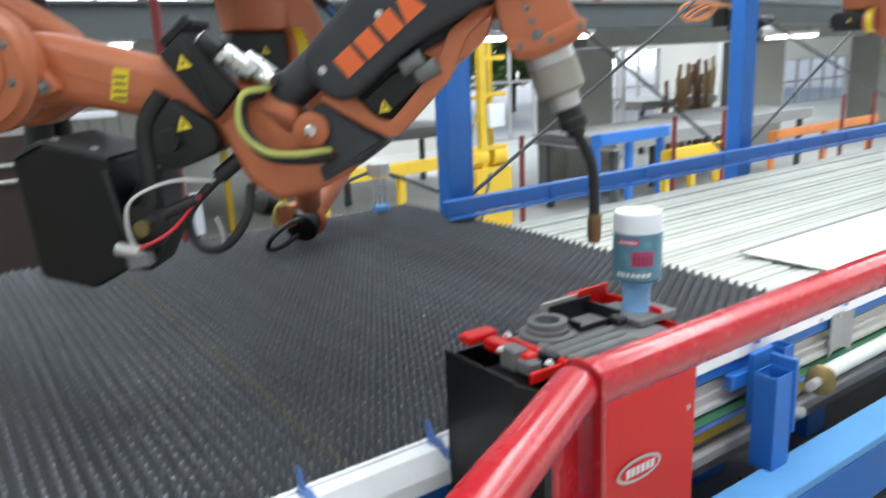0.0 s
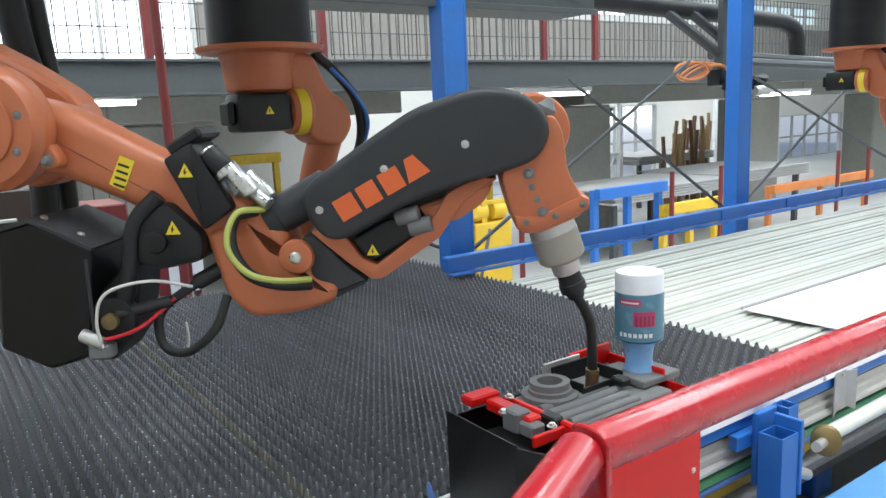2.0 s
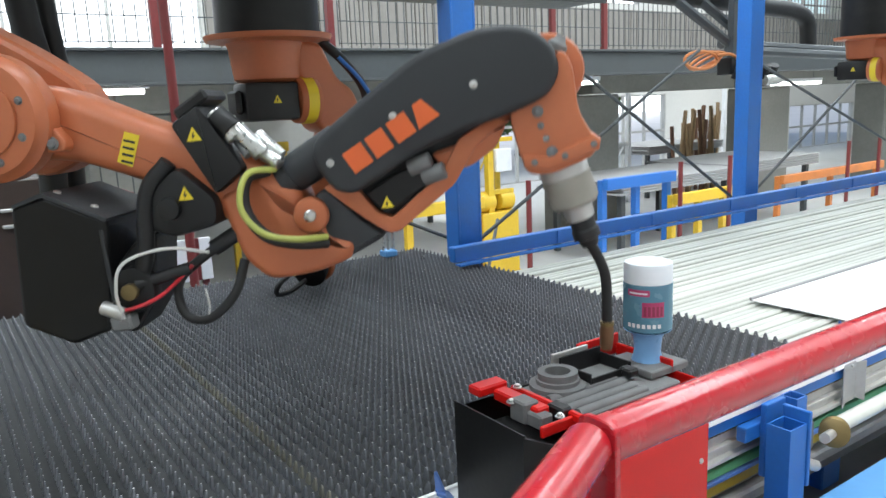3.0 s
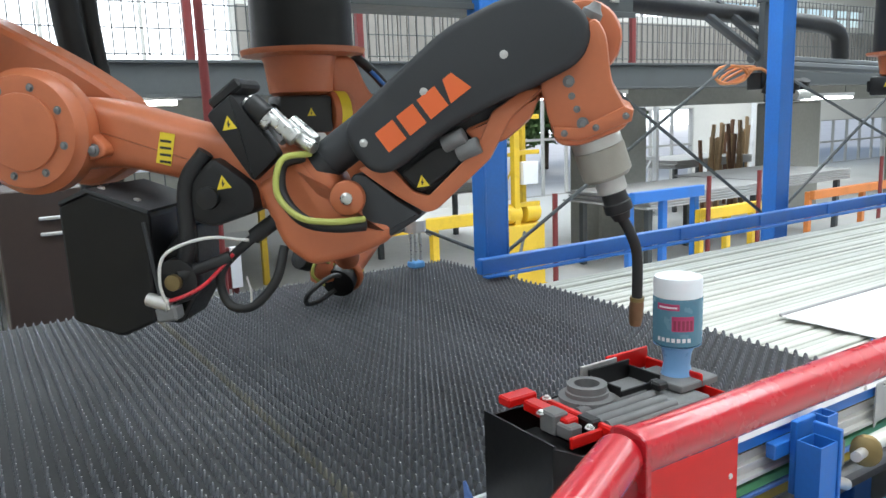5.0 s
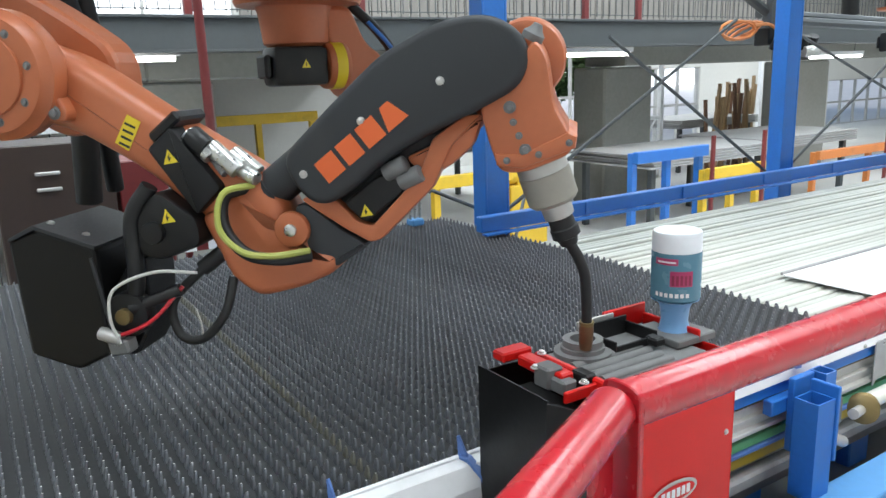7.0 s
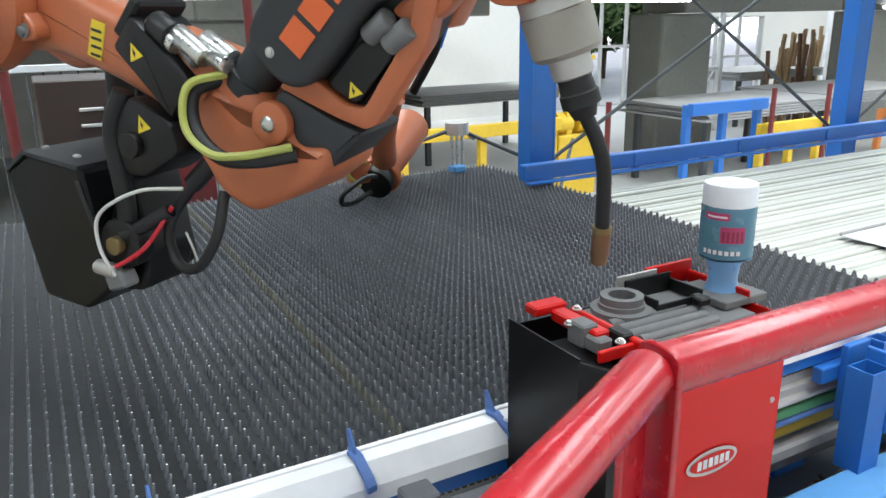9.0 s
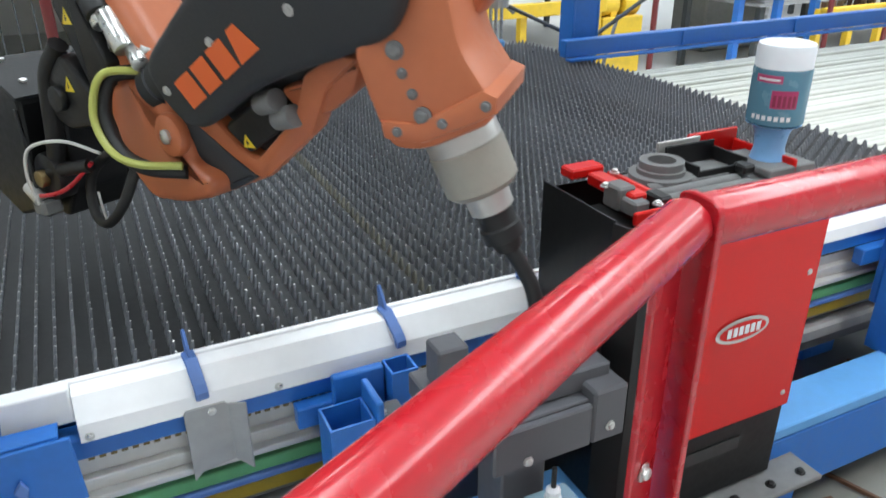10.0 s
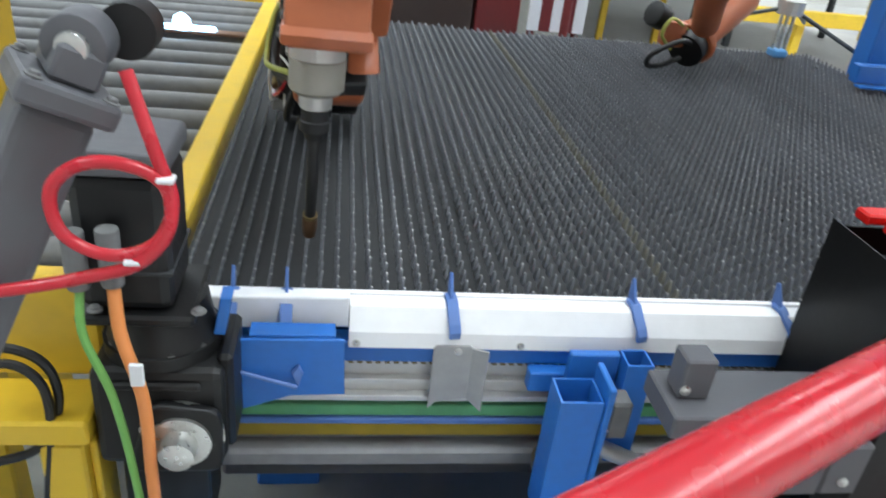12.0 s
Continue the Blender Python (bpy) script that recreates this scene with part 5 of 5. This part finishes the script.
    part("belly_cover", prism(rounded(rel([(-0.445, 1.345), (-0.425, 1.345), (-0.375, 1.292), (-0.342, 1.266), (-0.40, 1.240), (-0.458, 1.222), (-0.468, 1.26)], EL), 0.012, 3), -0.034, 0.08, 0.008), COVER, front, smooth=True)
    # motors at the elbow
    mt = prism(rounded(rel([(-0.715, 1.362), (-0.648, 1.408), (-0.592, 1.352), (-0.596, 1.312), (-0.672, 1.298), (-0.722, 1.322)], EL), 0.014, 3), -0.06, 0.03, 0.010)
    m1 = part("axis_motor", mt, BLACK, fore, "black axis motor", smooth=True)
    part("motor_boss", rod((-0.665 - EL[0], -0.06, 1.345 - EL[1]), (-0.665 - EL[0], -0.072, 1.345 - EL[1]), 0.018, seg=18, bevel=0.003), BLACK, m1, smooth=True)
    triangle_sign((-0.638 - EL[0], -0.0608, 1.365 - EL[1]), 0.012, m1)
    mt = prism(rounded(rel([(-0.648, 1.470), (-0.600, 1.497), (-0.543, 1.392), (-0.594, 1.358)], EL), 0.008, 3), -0.055, 0.045, 0.007)
    m2 = part("axis_motor", mt, BLACK, fore, "black axis motor", smooth=True)
    triangle_sign((-0.612 - EL[0], -0.0558, 1.452 - EL[1]), 0.012, m2)
    part("motor_cap", box(-0.03, -0.05, 0, 0.03, 0.04, 0.018, 0.004, m=Matrix.Translation((-0.608 - EL[0], 0, 1.489 - EL[1])) @ pose(0, 0, 0, 0, -29, 0)), BLACK, m2)
    for (a, b, c, d, r, mm) in ((-0.583, 1.482, -0.553, 1.440, 0.014, STEEL), (-0.553, 1.440, -0.535, 1.412, 0.010, CAST), (-0.553, 1.456, -0.517, 1.412, 0.014, STEEL), (-0.58, 1.478, -0.556, 1.452, 0.018, BLACK), (-0.517, 1.412, -0.49, 1.395, 0.011, STEEL)):
        part("plug", rod((a - EL[0], -0.035 if r > 0.012 else -0.03, b - EL[1]), (c - EL[0], -0.04, d - EL[1]), r, seg=16, bevel=0.002), mm, fore, smooth=True)
    part("plug", rod((-0.53 - EL[0], -0.015, 1.44 - EL[1]), (-0.495 - EL[0], -0.02, 1.402 - EL[1]), 0.014, seg=16, bevel=0.002), STEEL, fore, smooth=True)
    # wire feeder behind the elbow
    fd = prism(rounded(rel([(-0.905, 1.372), (-0.850, 1.384), (-0.758, 1.338), (-0.785, 1.166), (-0.848, 1.148), (-0.925, 1.185)], EL), 0.008, 2), -0.08, 0.10, 0.006)
    feeder = part("wire_feeder", fd, BLACK_STEEL, fore, "black wire feeder box")
    part("lid", prism(rel([(-0.900, 1.376), (-0.852, 1.390), (-0.755, 1.342), (-0.760, 1.337), (-0.851, 1.383), (-0.901, 1.370)], EL), -0.083, 0.10, 0.001), COVER, feeder)
    for x, z in ((-0.845, 1.384), (-0.79, 1.356)):
        part("lid_screw", bolt((x - EL[0], -0.05, z - EL[1]), (0.4, 0, 1), 0.006, 0.006), STEEL, feeder)
    part("feeder_bracket", prism(rounded(rel([(-0.775, 1.26), (-0.735, 1.30), (-0.70, 1.31), (-0.72, 1.20), (-0.76, 1.15), (-0.80, 1.16)], EL), 0.01, 3), -0.05, 0.04, 0.005), BLACK, fore)
    part("coupling", rod((-0.79 - EL[0], -0.082, 1.205 - EL[1]), (-0.755 - EL[0], -0.085, 1.19 - EL[1]), 0.011, seg=14, bevel=0.002), ALU, fore, smooth=True)
    part("coupling", box(-0.78 - EL[0], -0.09, 1.165 - EL[1], -0.745 - EL[0], -0.06, 1.19 - EL[1], 0.004), CAST, fore)
    part("feeder_link", hose([(-0.76 - EL[0], -0.06, 1.20 - EL[1]), (-0.72 - EL[0], -0.06, 1.27 - EL[1]), (-0.70 - EL[0], -0.055, 1.37 - EL[1]), (-0.66 - EL[0], -0.05, 1.415 - EL[1])], 0.0135, 10), RUBBER, fore, smooth=True)
    part("feed_wheel", rod((-0.742 - EL[0], -0.045, 1.225 - EL[1]), (-0.742 - EL[0], -0.075, 1.225 - EL[1]), 0.036, seg=24, bevel=0.004), BLACK, fore, smooth=True)
    part("wheel_hub", rod((-0.742 - EL[0], -0.0755, 1.225 - EL[1]), (-0.742 - EL[0], -0.088, 1.225 - EL[1]), 0.013, seg=16, bevel=0.002), BRASS, fore, smooth=True)
    part("feed_stub", rod((-0.735 - EL[0], -0.07, 1.232 - EL[1]), (-0.655 - EL[0], -0.05, 1.248 - EL[1]), 0.010, seg=14), RUBBER, fore, smooth=True)
    part("edge_rail", box(-0.772 - EL[0], -0.084, 1.175 - EL[1], -0.766 - EL[0], -0.080, 1.325 - EL[1], 0.001), COVER, feeder)
    # hoses round the elbow
    E3 = lambda x, y, z: (x - EL[0], y, z - EL[1])
    part("hose_loop", hose([E3(-0.515, -0.03, 1.385), E3(-0.542, -0.055, 1.378), E3(-0.546, -0.07, 1.335), E3(-0.52, -0.075, 1.292), E3(-0.475, -0.07, 1.274), E3(-0.435, -0.04, 1.266)], 0.0095, 12), RUBBER, fore, smooth=True)
    part("earth_cable", hose([E3(-0.50, -0.035, 1.387), E3(-0.536, -0.068, 1.385), E3(-0.548, -0.084, 1.338), E3(-0.52, -0.089, 1.298), E3(-0.475, -0.084, 1.283), E3(-0.432, -0.048, 1.276)], 0.005, 8), LIME, fore, "yellow-green earth cable", smooth=True)
    part("torch_hose", hose([E3(-0.56, -0.01, 1.30), E3(-0.63, -0.03, 1.265), E3(-0.68, -0.04, 1.225), E3(-0.675, -0.05, 1.175), E3(-0.635, -0.055, 1.165), E3(-0.59, -0.05, 1.20), E3(-0.572, -0.03, 1.25)], 0.0075, 10), RUBBER, fore, smooth=True)
    part("torch_hose", hose([E3(-0.62, -0.03, 1.272), E3(-0.56, -0.02, 1.30), E3(-0.53, -0.01, 1.29)], 0.013, 10), RUBBER, fore, smooth=True)
    part("red_wire", hose([E3(-0.65, -0.05, 1.252), E3(-0.70, -0.07, 1.212), E3(-0.75, -0.085, 1.198), E3(-0.775, -0.085, 1.205)], 0.0033, 8), HOSE_RED, fore, smooth=True)
    part("white_wire", hose([E3(-0.62, -0.05, 1.27), E3(-0.68, -0.07, 1.285), E3(-0.74, -0.09, 1.272), E3(-0.757, -0.095, 1.23), E3(-0.755, -0.09, 1.185)], 0.0026, 8), WIRE, fore, smooth=True)
    part("tie_end", hose([E3(-0.635, -0.056, 1.168), E3(-0.63, -0.06, 1.19), E3(-0.632, -0.06, 1.215)], 0.0018, 5), WIRE, fore)
    P["fore"] = fore
    P["front"] = front
    # wrist and torch
    wr = prism(rounded(rel([(-0.135, 1.435), (-0.105, 1.46), (-0.058, 1.525), (-0.040, 1.50), (-0.030, 1.432), (-0.004, 1.39), (-0.004, 1.366), (-0.070, 1.338), (-0.106, 1.338), (-0.122, 1.385)], WR), 0.016, 4), -0.045, 0.065, 0.007, 2)
    wrist = part("wrist", wr, ORANGE, robot, "orange hollow wrist", smooth=True)
    rim = prism(rel([(-0.110, 1.350), (-0.072, 1.346), (0.001, 1.376), (0.003, 1.392), (-0.010, 1.398), (-0.075, 1.366), (-0.112, 1.368)], WR), -0.049, 0.069, 0.004, 2)
    part("wrist_rim", rim, ORANGE, wrist, smooth=True)
    for x, z in ((-0.095, 1.358), (-0.050, 1.367), (-0.008, 1.384)):
        part("rim_bolt", bolt((x - WR[0], -0.049, z - WR[1]), (0, -1, 0), 0.0035, 0.004), CAST, wrist)
    part("wrist_disc", rod((0.012, 0.02, 0.03), (0.012, 0.085, 0.03), 0.058, seg=28, bevel=0.01), ORANGE, wrist, smooth=True)
    for x, y, z in ((-0.091, -0.045, 1.433), (-0.086, -0.045, 1.412), (-0.078, -0.045, 1.393), (-0.069, -0.046, 1.373)):
        r = 0.0060 if z in (1.373, 1.433) else 0.0036
        part("wrist_bolt", bolt((x - WR[0], y, z - WR[1]), (0, -1, 0), r, r), CAST, wrist)
    part("wrist_knob", lathe([(0, 0.016), (0.01, 0.016), (0.016, 0.010), (0.024, 0.006)], (-0.064 - WR[0], -0.01, 1.520 - WR[1]), (-0.045 - WR[0], -0.01, 1.56 - WR[1]), 14), CAST, wrist, smooth=True)
    ax0, ax1 = Vector((-0.052 - WR[0], 0, 1.352 - WR[1])), Vector((-0.018 - WR[0], 0, 1.258 - WR[1]))
    d = (ax1 - ax0).normalized()
    part("collar", lathe([(0.0, 0.036), (0.004, 0.038), (0.022, 0.038)], ax0, ax1, 28), ALU, wrist, "bare aluminium collar", smooth=True)
    part("collar", lathe([(0.0222, 0.0375), (0.024, 0.039), (0.066, 0.0385), (0.072, 0.033)], ax0, ax1, 28), GREY_ALU, wrist, "grey collar sleeve", smooth=True)
    part("collar", lathe([(0.0722, 0.024), (0.094, 0.023), (0.096, 0.02)], ax0, ax1, 24), ALU, wrist, "bare aluminium ring", smooth=True)
    torch = part("torch_grip", lathe([(0.0962, 0.019), (0.112, 0.020), (0.114, 0.022), (0.128, 0.022), (0.13, 0.017), (0.142, 0.013)], ax0, ax1, 20), RUBBER, wrist, "black welding torch grip", smooth=True)
    q0 = ax0 + d * 0.138
    part("torch_neck", hose([q0, q0 + Vector((0.016, 0, -0.028)), q0 + Vector((0.027, 0, -0.062)), (0.027 - 0.001 - WR[0], 0, 1.088 - WR[1])], 0.0086, 12), RUBBER, torch, smooth=True)
    n0 = Vector((0.026 - WR[0], 0, 1.090 - WR[1]))
    n1 = Vector((0.0255 - WR[0], 0, 1.03 - WR[1]))
    part("nozzle_ring", lathe([(0, 0.0115), (0.006, 0.0115)], n0, n1, 16), BRASS, torch, smooth=True)
    part("nozzle", lathe([(0.0065, 0.0105), (0.012, 0.0115), (0.036, 0.0112), (0.048, 0.0095)], n0, n1, 16), COPPER, torch, "scorched copper nozzle", smooth=True)
    P["wrist"] = wrist
    return robot, P


def joint(phi, sh, a, el, b, c, yaw, roll, twist):
    """Poses of the moving parts: turn about the upright axis, tilt of each joint, roll of the forearm, small wrist turns."""
    turn = pose(0, 0, 0, 0, 0, phi)
    axis = math.degrees(math.atan2(WR[1] - EL[1], WR[0] - EL[0]))
    elbow = turn @ pose(el[0], 0, el[1], 0, -b, 0)
    front = elbow @ pose(0, 0, 0, 0, -axis, 0) @ pose(0, 0, 0, roll, 0, 0) @ pose(0, 0, 0, 0, axis, 0)
    return {"carousel": turn,
            "upper": turn @ pose(sh[0], 0, sh[1], 0, -a, 0),
            "fore": elbow,
            "front": front,
            "wrist": front @ pose(WR[0] - EL[0], 0, WR[1] - EL[1], 0, b - c, 0) @ pose(0, 0, 0, 0, 0, yaw) @ pose(0, 0, 0, twist, 0, 0)}


def rear_robot(x, y, label, tail=True):
    """A second robot hung behind the table, its forearm reaching down to the bed."""
    r = thing("handling_robot", label, "robot", pose(x, y, 0.07), "handling robots")
    part("base_column", lathe([(0, 0.138), (0.30, 0.138), (0.31, 0.15), (0.47, 0.15)], (0, 0, 1.68), (0, 0, 2.4), 36), BLACK, r, "black base column", smooth=True)
    part("flange", lathe([(0, 0.10), (0.006, 0.165), (0.016, 0.17), (0.02, 0.17)], (0, 0, 1.658), (0, 0, 2), 36), ORANGE, r, smooth=True)
    part("carousel", lathe([(0, 0.06), (0.02, 0.09), (0.10, 0.10), (0.115, 0.105)], (-0.01, 0, 1.545), (-0.01, 0, 2), 28), ORANGE, r, smooth=True)
    part("fork", prism(rounded([(0.03, 1.662), (0.12, 1.662), (0.165, 1.56), (0.215, 1.53), (0.235, 1.46), (0.19, 1.40), (0.10, 1.42), (0.07, 1.50)], 0.03, 4), -0.07, 0.05, 0.014, 3), ORANGE, r, smooth=True)
    mo = part("axis_motor", box(-0.115, -0.10, 1.455, 0.035, 0.0, 1.555, 0.012, 2), BLACK, r, "black axis motor", smooth=True)
    part("motor_cap", box(-0.135, -0.085, 1.475, -0.1155, -0.015, 1.535, 0.006), BLACK, mo)
    triangle_sign((-0.03, -0.101, 1.51), 0.012, mo)
    part("drum", rod((0.036, -0.05, 1.505), (0.10, -0.05, 1.505), 0.062, seg=24, bevel=0.008), ORANGE, r, smooth=True)
    part("band", lathe([(0, 0.0632), (0.03, 0.0632)], (0.055, -0.05, 1.505), (0.2, -0.05, 1.505), 28), SIGN, r, smooth=True)
    part("upper_arm", hose([(0.19, 0.0, 1.47), (0.165, 0.05, 1.33), (0.21, 0.25, 1.12), (0.29, 0.42, 1.0)], 0.05, 16, 6, r_end=0.045), ORANGE, r, smooth=True)
    fo = part("forearm", lathe([(0, 0.05), (0.05, 0.06), (0.25, 0.075), (0.34, 0.08)], (0.33, 0.55, 0.92), (0.72, 0.92, 1.14), 24), ORANGE, r, smooth=True)
    part("wrist_flange", lathe([(0, 0.072), (0.01, 0.08), (0.022, 0.08), (0.03, 0.06)], (0.315, 0.535, 0.91), (0.42, 0.64, 0.975), 24), ORANGE, fo, smooth=True)
    part("wrist_cap", rod((0.285, 0.505, 0.890), (0.318, 0.538, 0.912), 0.062, seg=20, bevel=0.006), BLACK, fo, smooth=True)
    part("wrist_block", box(0.20, 0.50, 0.90, 0.275, 0.57, 0.985, 0.012, 2), ORANGE, fo, smooth=True)
    part("wrist_motor", rod((0.19, 0.52, 0.99), (0.14, 0.50, 1.01), 0.042, seg=16, bevel=0.006), BLACK, fo, smooth=True)
    part("cable_loop", hose([(0.30, 0.50, 0.92), (0.22, 0.42, 0.94), (0.13, 0.40, 0.90), (0.13, 0.43, 0.855), (0.20, 0.48, 0.845), (0.27, 0.50, 0.87)], 0.009, 8), RUBBER, r, smooth=True)
    part("wrist_hose", hose([(0.28, 0.52, 0.96), (0.20, 0.47, 1.0), (0.17, 0.46, 0.95), (0.22, 0.48, 0.90)], 0.006, 8), LIME, r, smooth=True)
    part("supply_cable", hose([(0.14, -0.03, 1.665), (0.21, -0.04, 1.60), (0.27, -0.03, 1.52), (0.285, 0.0, 1.40), (0.25, 0.1, 1.25)], 0.014, 10), RUBBER, r, "black corrugated supply cable", smooth=True)
    part("air_line", hose([(0.18, -0.05, 1.62), (0.25, -0.05, 1.55), (0.295, -0.04, 1.47), (0.29, 0.0, 1.38)], 0.006, 8), BLUE, r, smooth=True)
    return r


rear = rear_robot(0.935, 1.0, "orange handling robot hung behind the toothed table")
side = copy_thing(rear, pose(4.32, 1.1, 0.12, 0, 0, -85))
tagged(side, "orange handling robot hung over the pale deck")
gantry = thing("robot_gantry", "dark grey overhead gantry beam carrying the robots", "gantry")
part("beam", box(-3.0, 0.72, 2.151, 8.0, 1.0, 2.45, 0.01), GIRDER, gantry)
part("beam", box(-3.0, 0.38, 2.141, 8.0, 0.70, 2.45, 0.01), GIRDER, gantry)
for x in (-2.6, 7.4):
    part("leg", box(x, 1.002, HALL, x + 0.2, 1.2, 2.45, 0.008), BLUE, gantry)
bundle = thing("hose_bundle", "thick black corrugated hose bundle hanging down", "hose")
part("hose", hose([(0.33, 1.0, 2.2), (0.355, 1.0, 1.8), (0.385, 1.02, 1.62), (0.375, 1.05, 1.40), (0.37, 1.08, 1.26)], 0.032, 12), RUBBER, bundle, smooth=True)
part("hose", hose([(0.39, 1.04, 2.2), (0.41, 1.04, 1.8), (0.43, 1.05, 1.6), (0.43, 1.08, 1.40), (0.44, 1.12, 1.28)], 0.022, 12), RUBBER, bundle, smooth=True)

A1 = (0.0111, 0.5926)
REACH, RISE = 1.2021, 0.0173
welder, WP = build_robot("welding_robot", "orange hanging welding robot with torch and black wire feeder")
welder.matrix_basis = pose(A1[0], A1[1], 0)

# seconds, turn, upper arm, forearm and wrist tilt, wrist yaw, reach, forearm roll, wrist twist
ARM = [
    (0, -36.45, 14.94, 10.29, -0.92, -0.83, 0.0064, -4.60, 5.25),
    (0.2, -36.79, 9.80, 6.00, -1.10, 0.31, 0.0081, -1.53, 3.75),
    (0.4, -37.31, 2.10, -0.44, -1.38, 2.02, 0.0105, 3.06, 1.50),
    (2.75, -37.31, 2.10, -0.44, -1.38, 2.02, 0.0105, 3.06, 1.50),
    (3, -37.67, 8.76, 3.63, -1.21, -1.72, 0.0036, 0.58, 2.05),
    (3.2, -38.01, 13.70, 6.87, -1.74, -4.02, 0.0055, -0.24, 3.72),
    (5, -39.39, 14.79, 7.08, -2.27, -3.53, -0.0004, -1.17, 7.39),
    (5.5, -40.23, 12.96, 8.60, -2.89, -3.87, -0.0013, -1.69, 8.32),
    (5.9, -40.40, -2.40, 9.00, -1.32, -0.76, -0.0111, -1.31, 7.61),
    (6.5, -40.40, -2.40, 9.00, -1.32, -0.76, -0.0111, -1.31, 7.61),
    (8.5, -48.03, -1.08, 14.10, -1.33, -0.79, -0.0410, -2.02, 7.50),
    (9, -52.75, 8.97, 17.99, -4.09, -2.80, -0.0283, 3.55, 5.72),
    (9.2, -61.67, 10.57, 8.39, -3.75, 5.68, -0.0335, 15.32, -4.25),
    (9.5, -61.03, -9.96, -5.21, -2.01, 21.04, -0.0197, 17.18, -13.62),
    (10, -62.30, -22.18, 3.60, -0.61, 13.41, -0.0122, 14.21, -9.81),
    (10.5, -69.16, -26.03, 11.18, -11.28, 16.06, 0.0339, 23.51, -9.13),
    (10.8, -70.32, -11.42, 34.76, -1.99, 5.32, 0.0221, 18.98, -3.41),
    (11, -77.89, -17.46, 25.32, -29.68, 21.24, 0.0590, 36.23, -15.87),
    (11.5, -85.59, -74.64, 8.71, 6.62, -1.63, -0.2091, 0.55, -3.39),
    (12, -87.28, -78.18, 10.80, -21.21, -3.91, -0.0366, 3.33, -3.07),
]


def swing(a, v):
    c, s = math.cos(radians(a)), math.sin(radians(a))
    return c * v[0] - s * v[1], s * v[0] + c * v[1]


def motions():
    poses = {k: [] for k in ("carousel", "upper", "fore", "front", "wrist")}
    for t, phi, a, b, c, yaw, dr, roll, twist in ARM:
        sh = (SH[0] + REACH + dr, SH[1] + RISE)
        e = swing(a, (EL[0] - SH[0], EL[1] - SH[1]))
        for k, m in joint(phi, sh, a, (sh[0] + e[0], sh[1] + e[1]), b, c, yaw, roll, twist).items():
            poses[k].append((t, m))
    for k, rows in poses.items():
        walk(WP[k], rows)


motions()
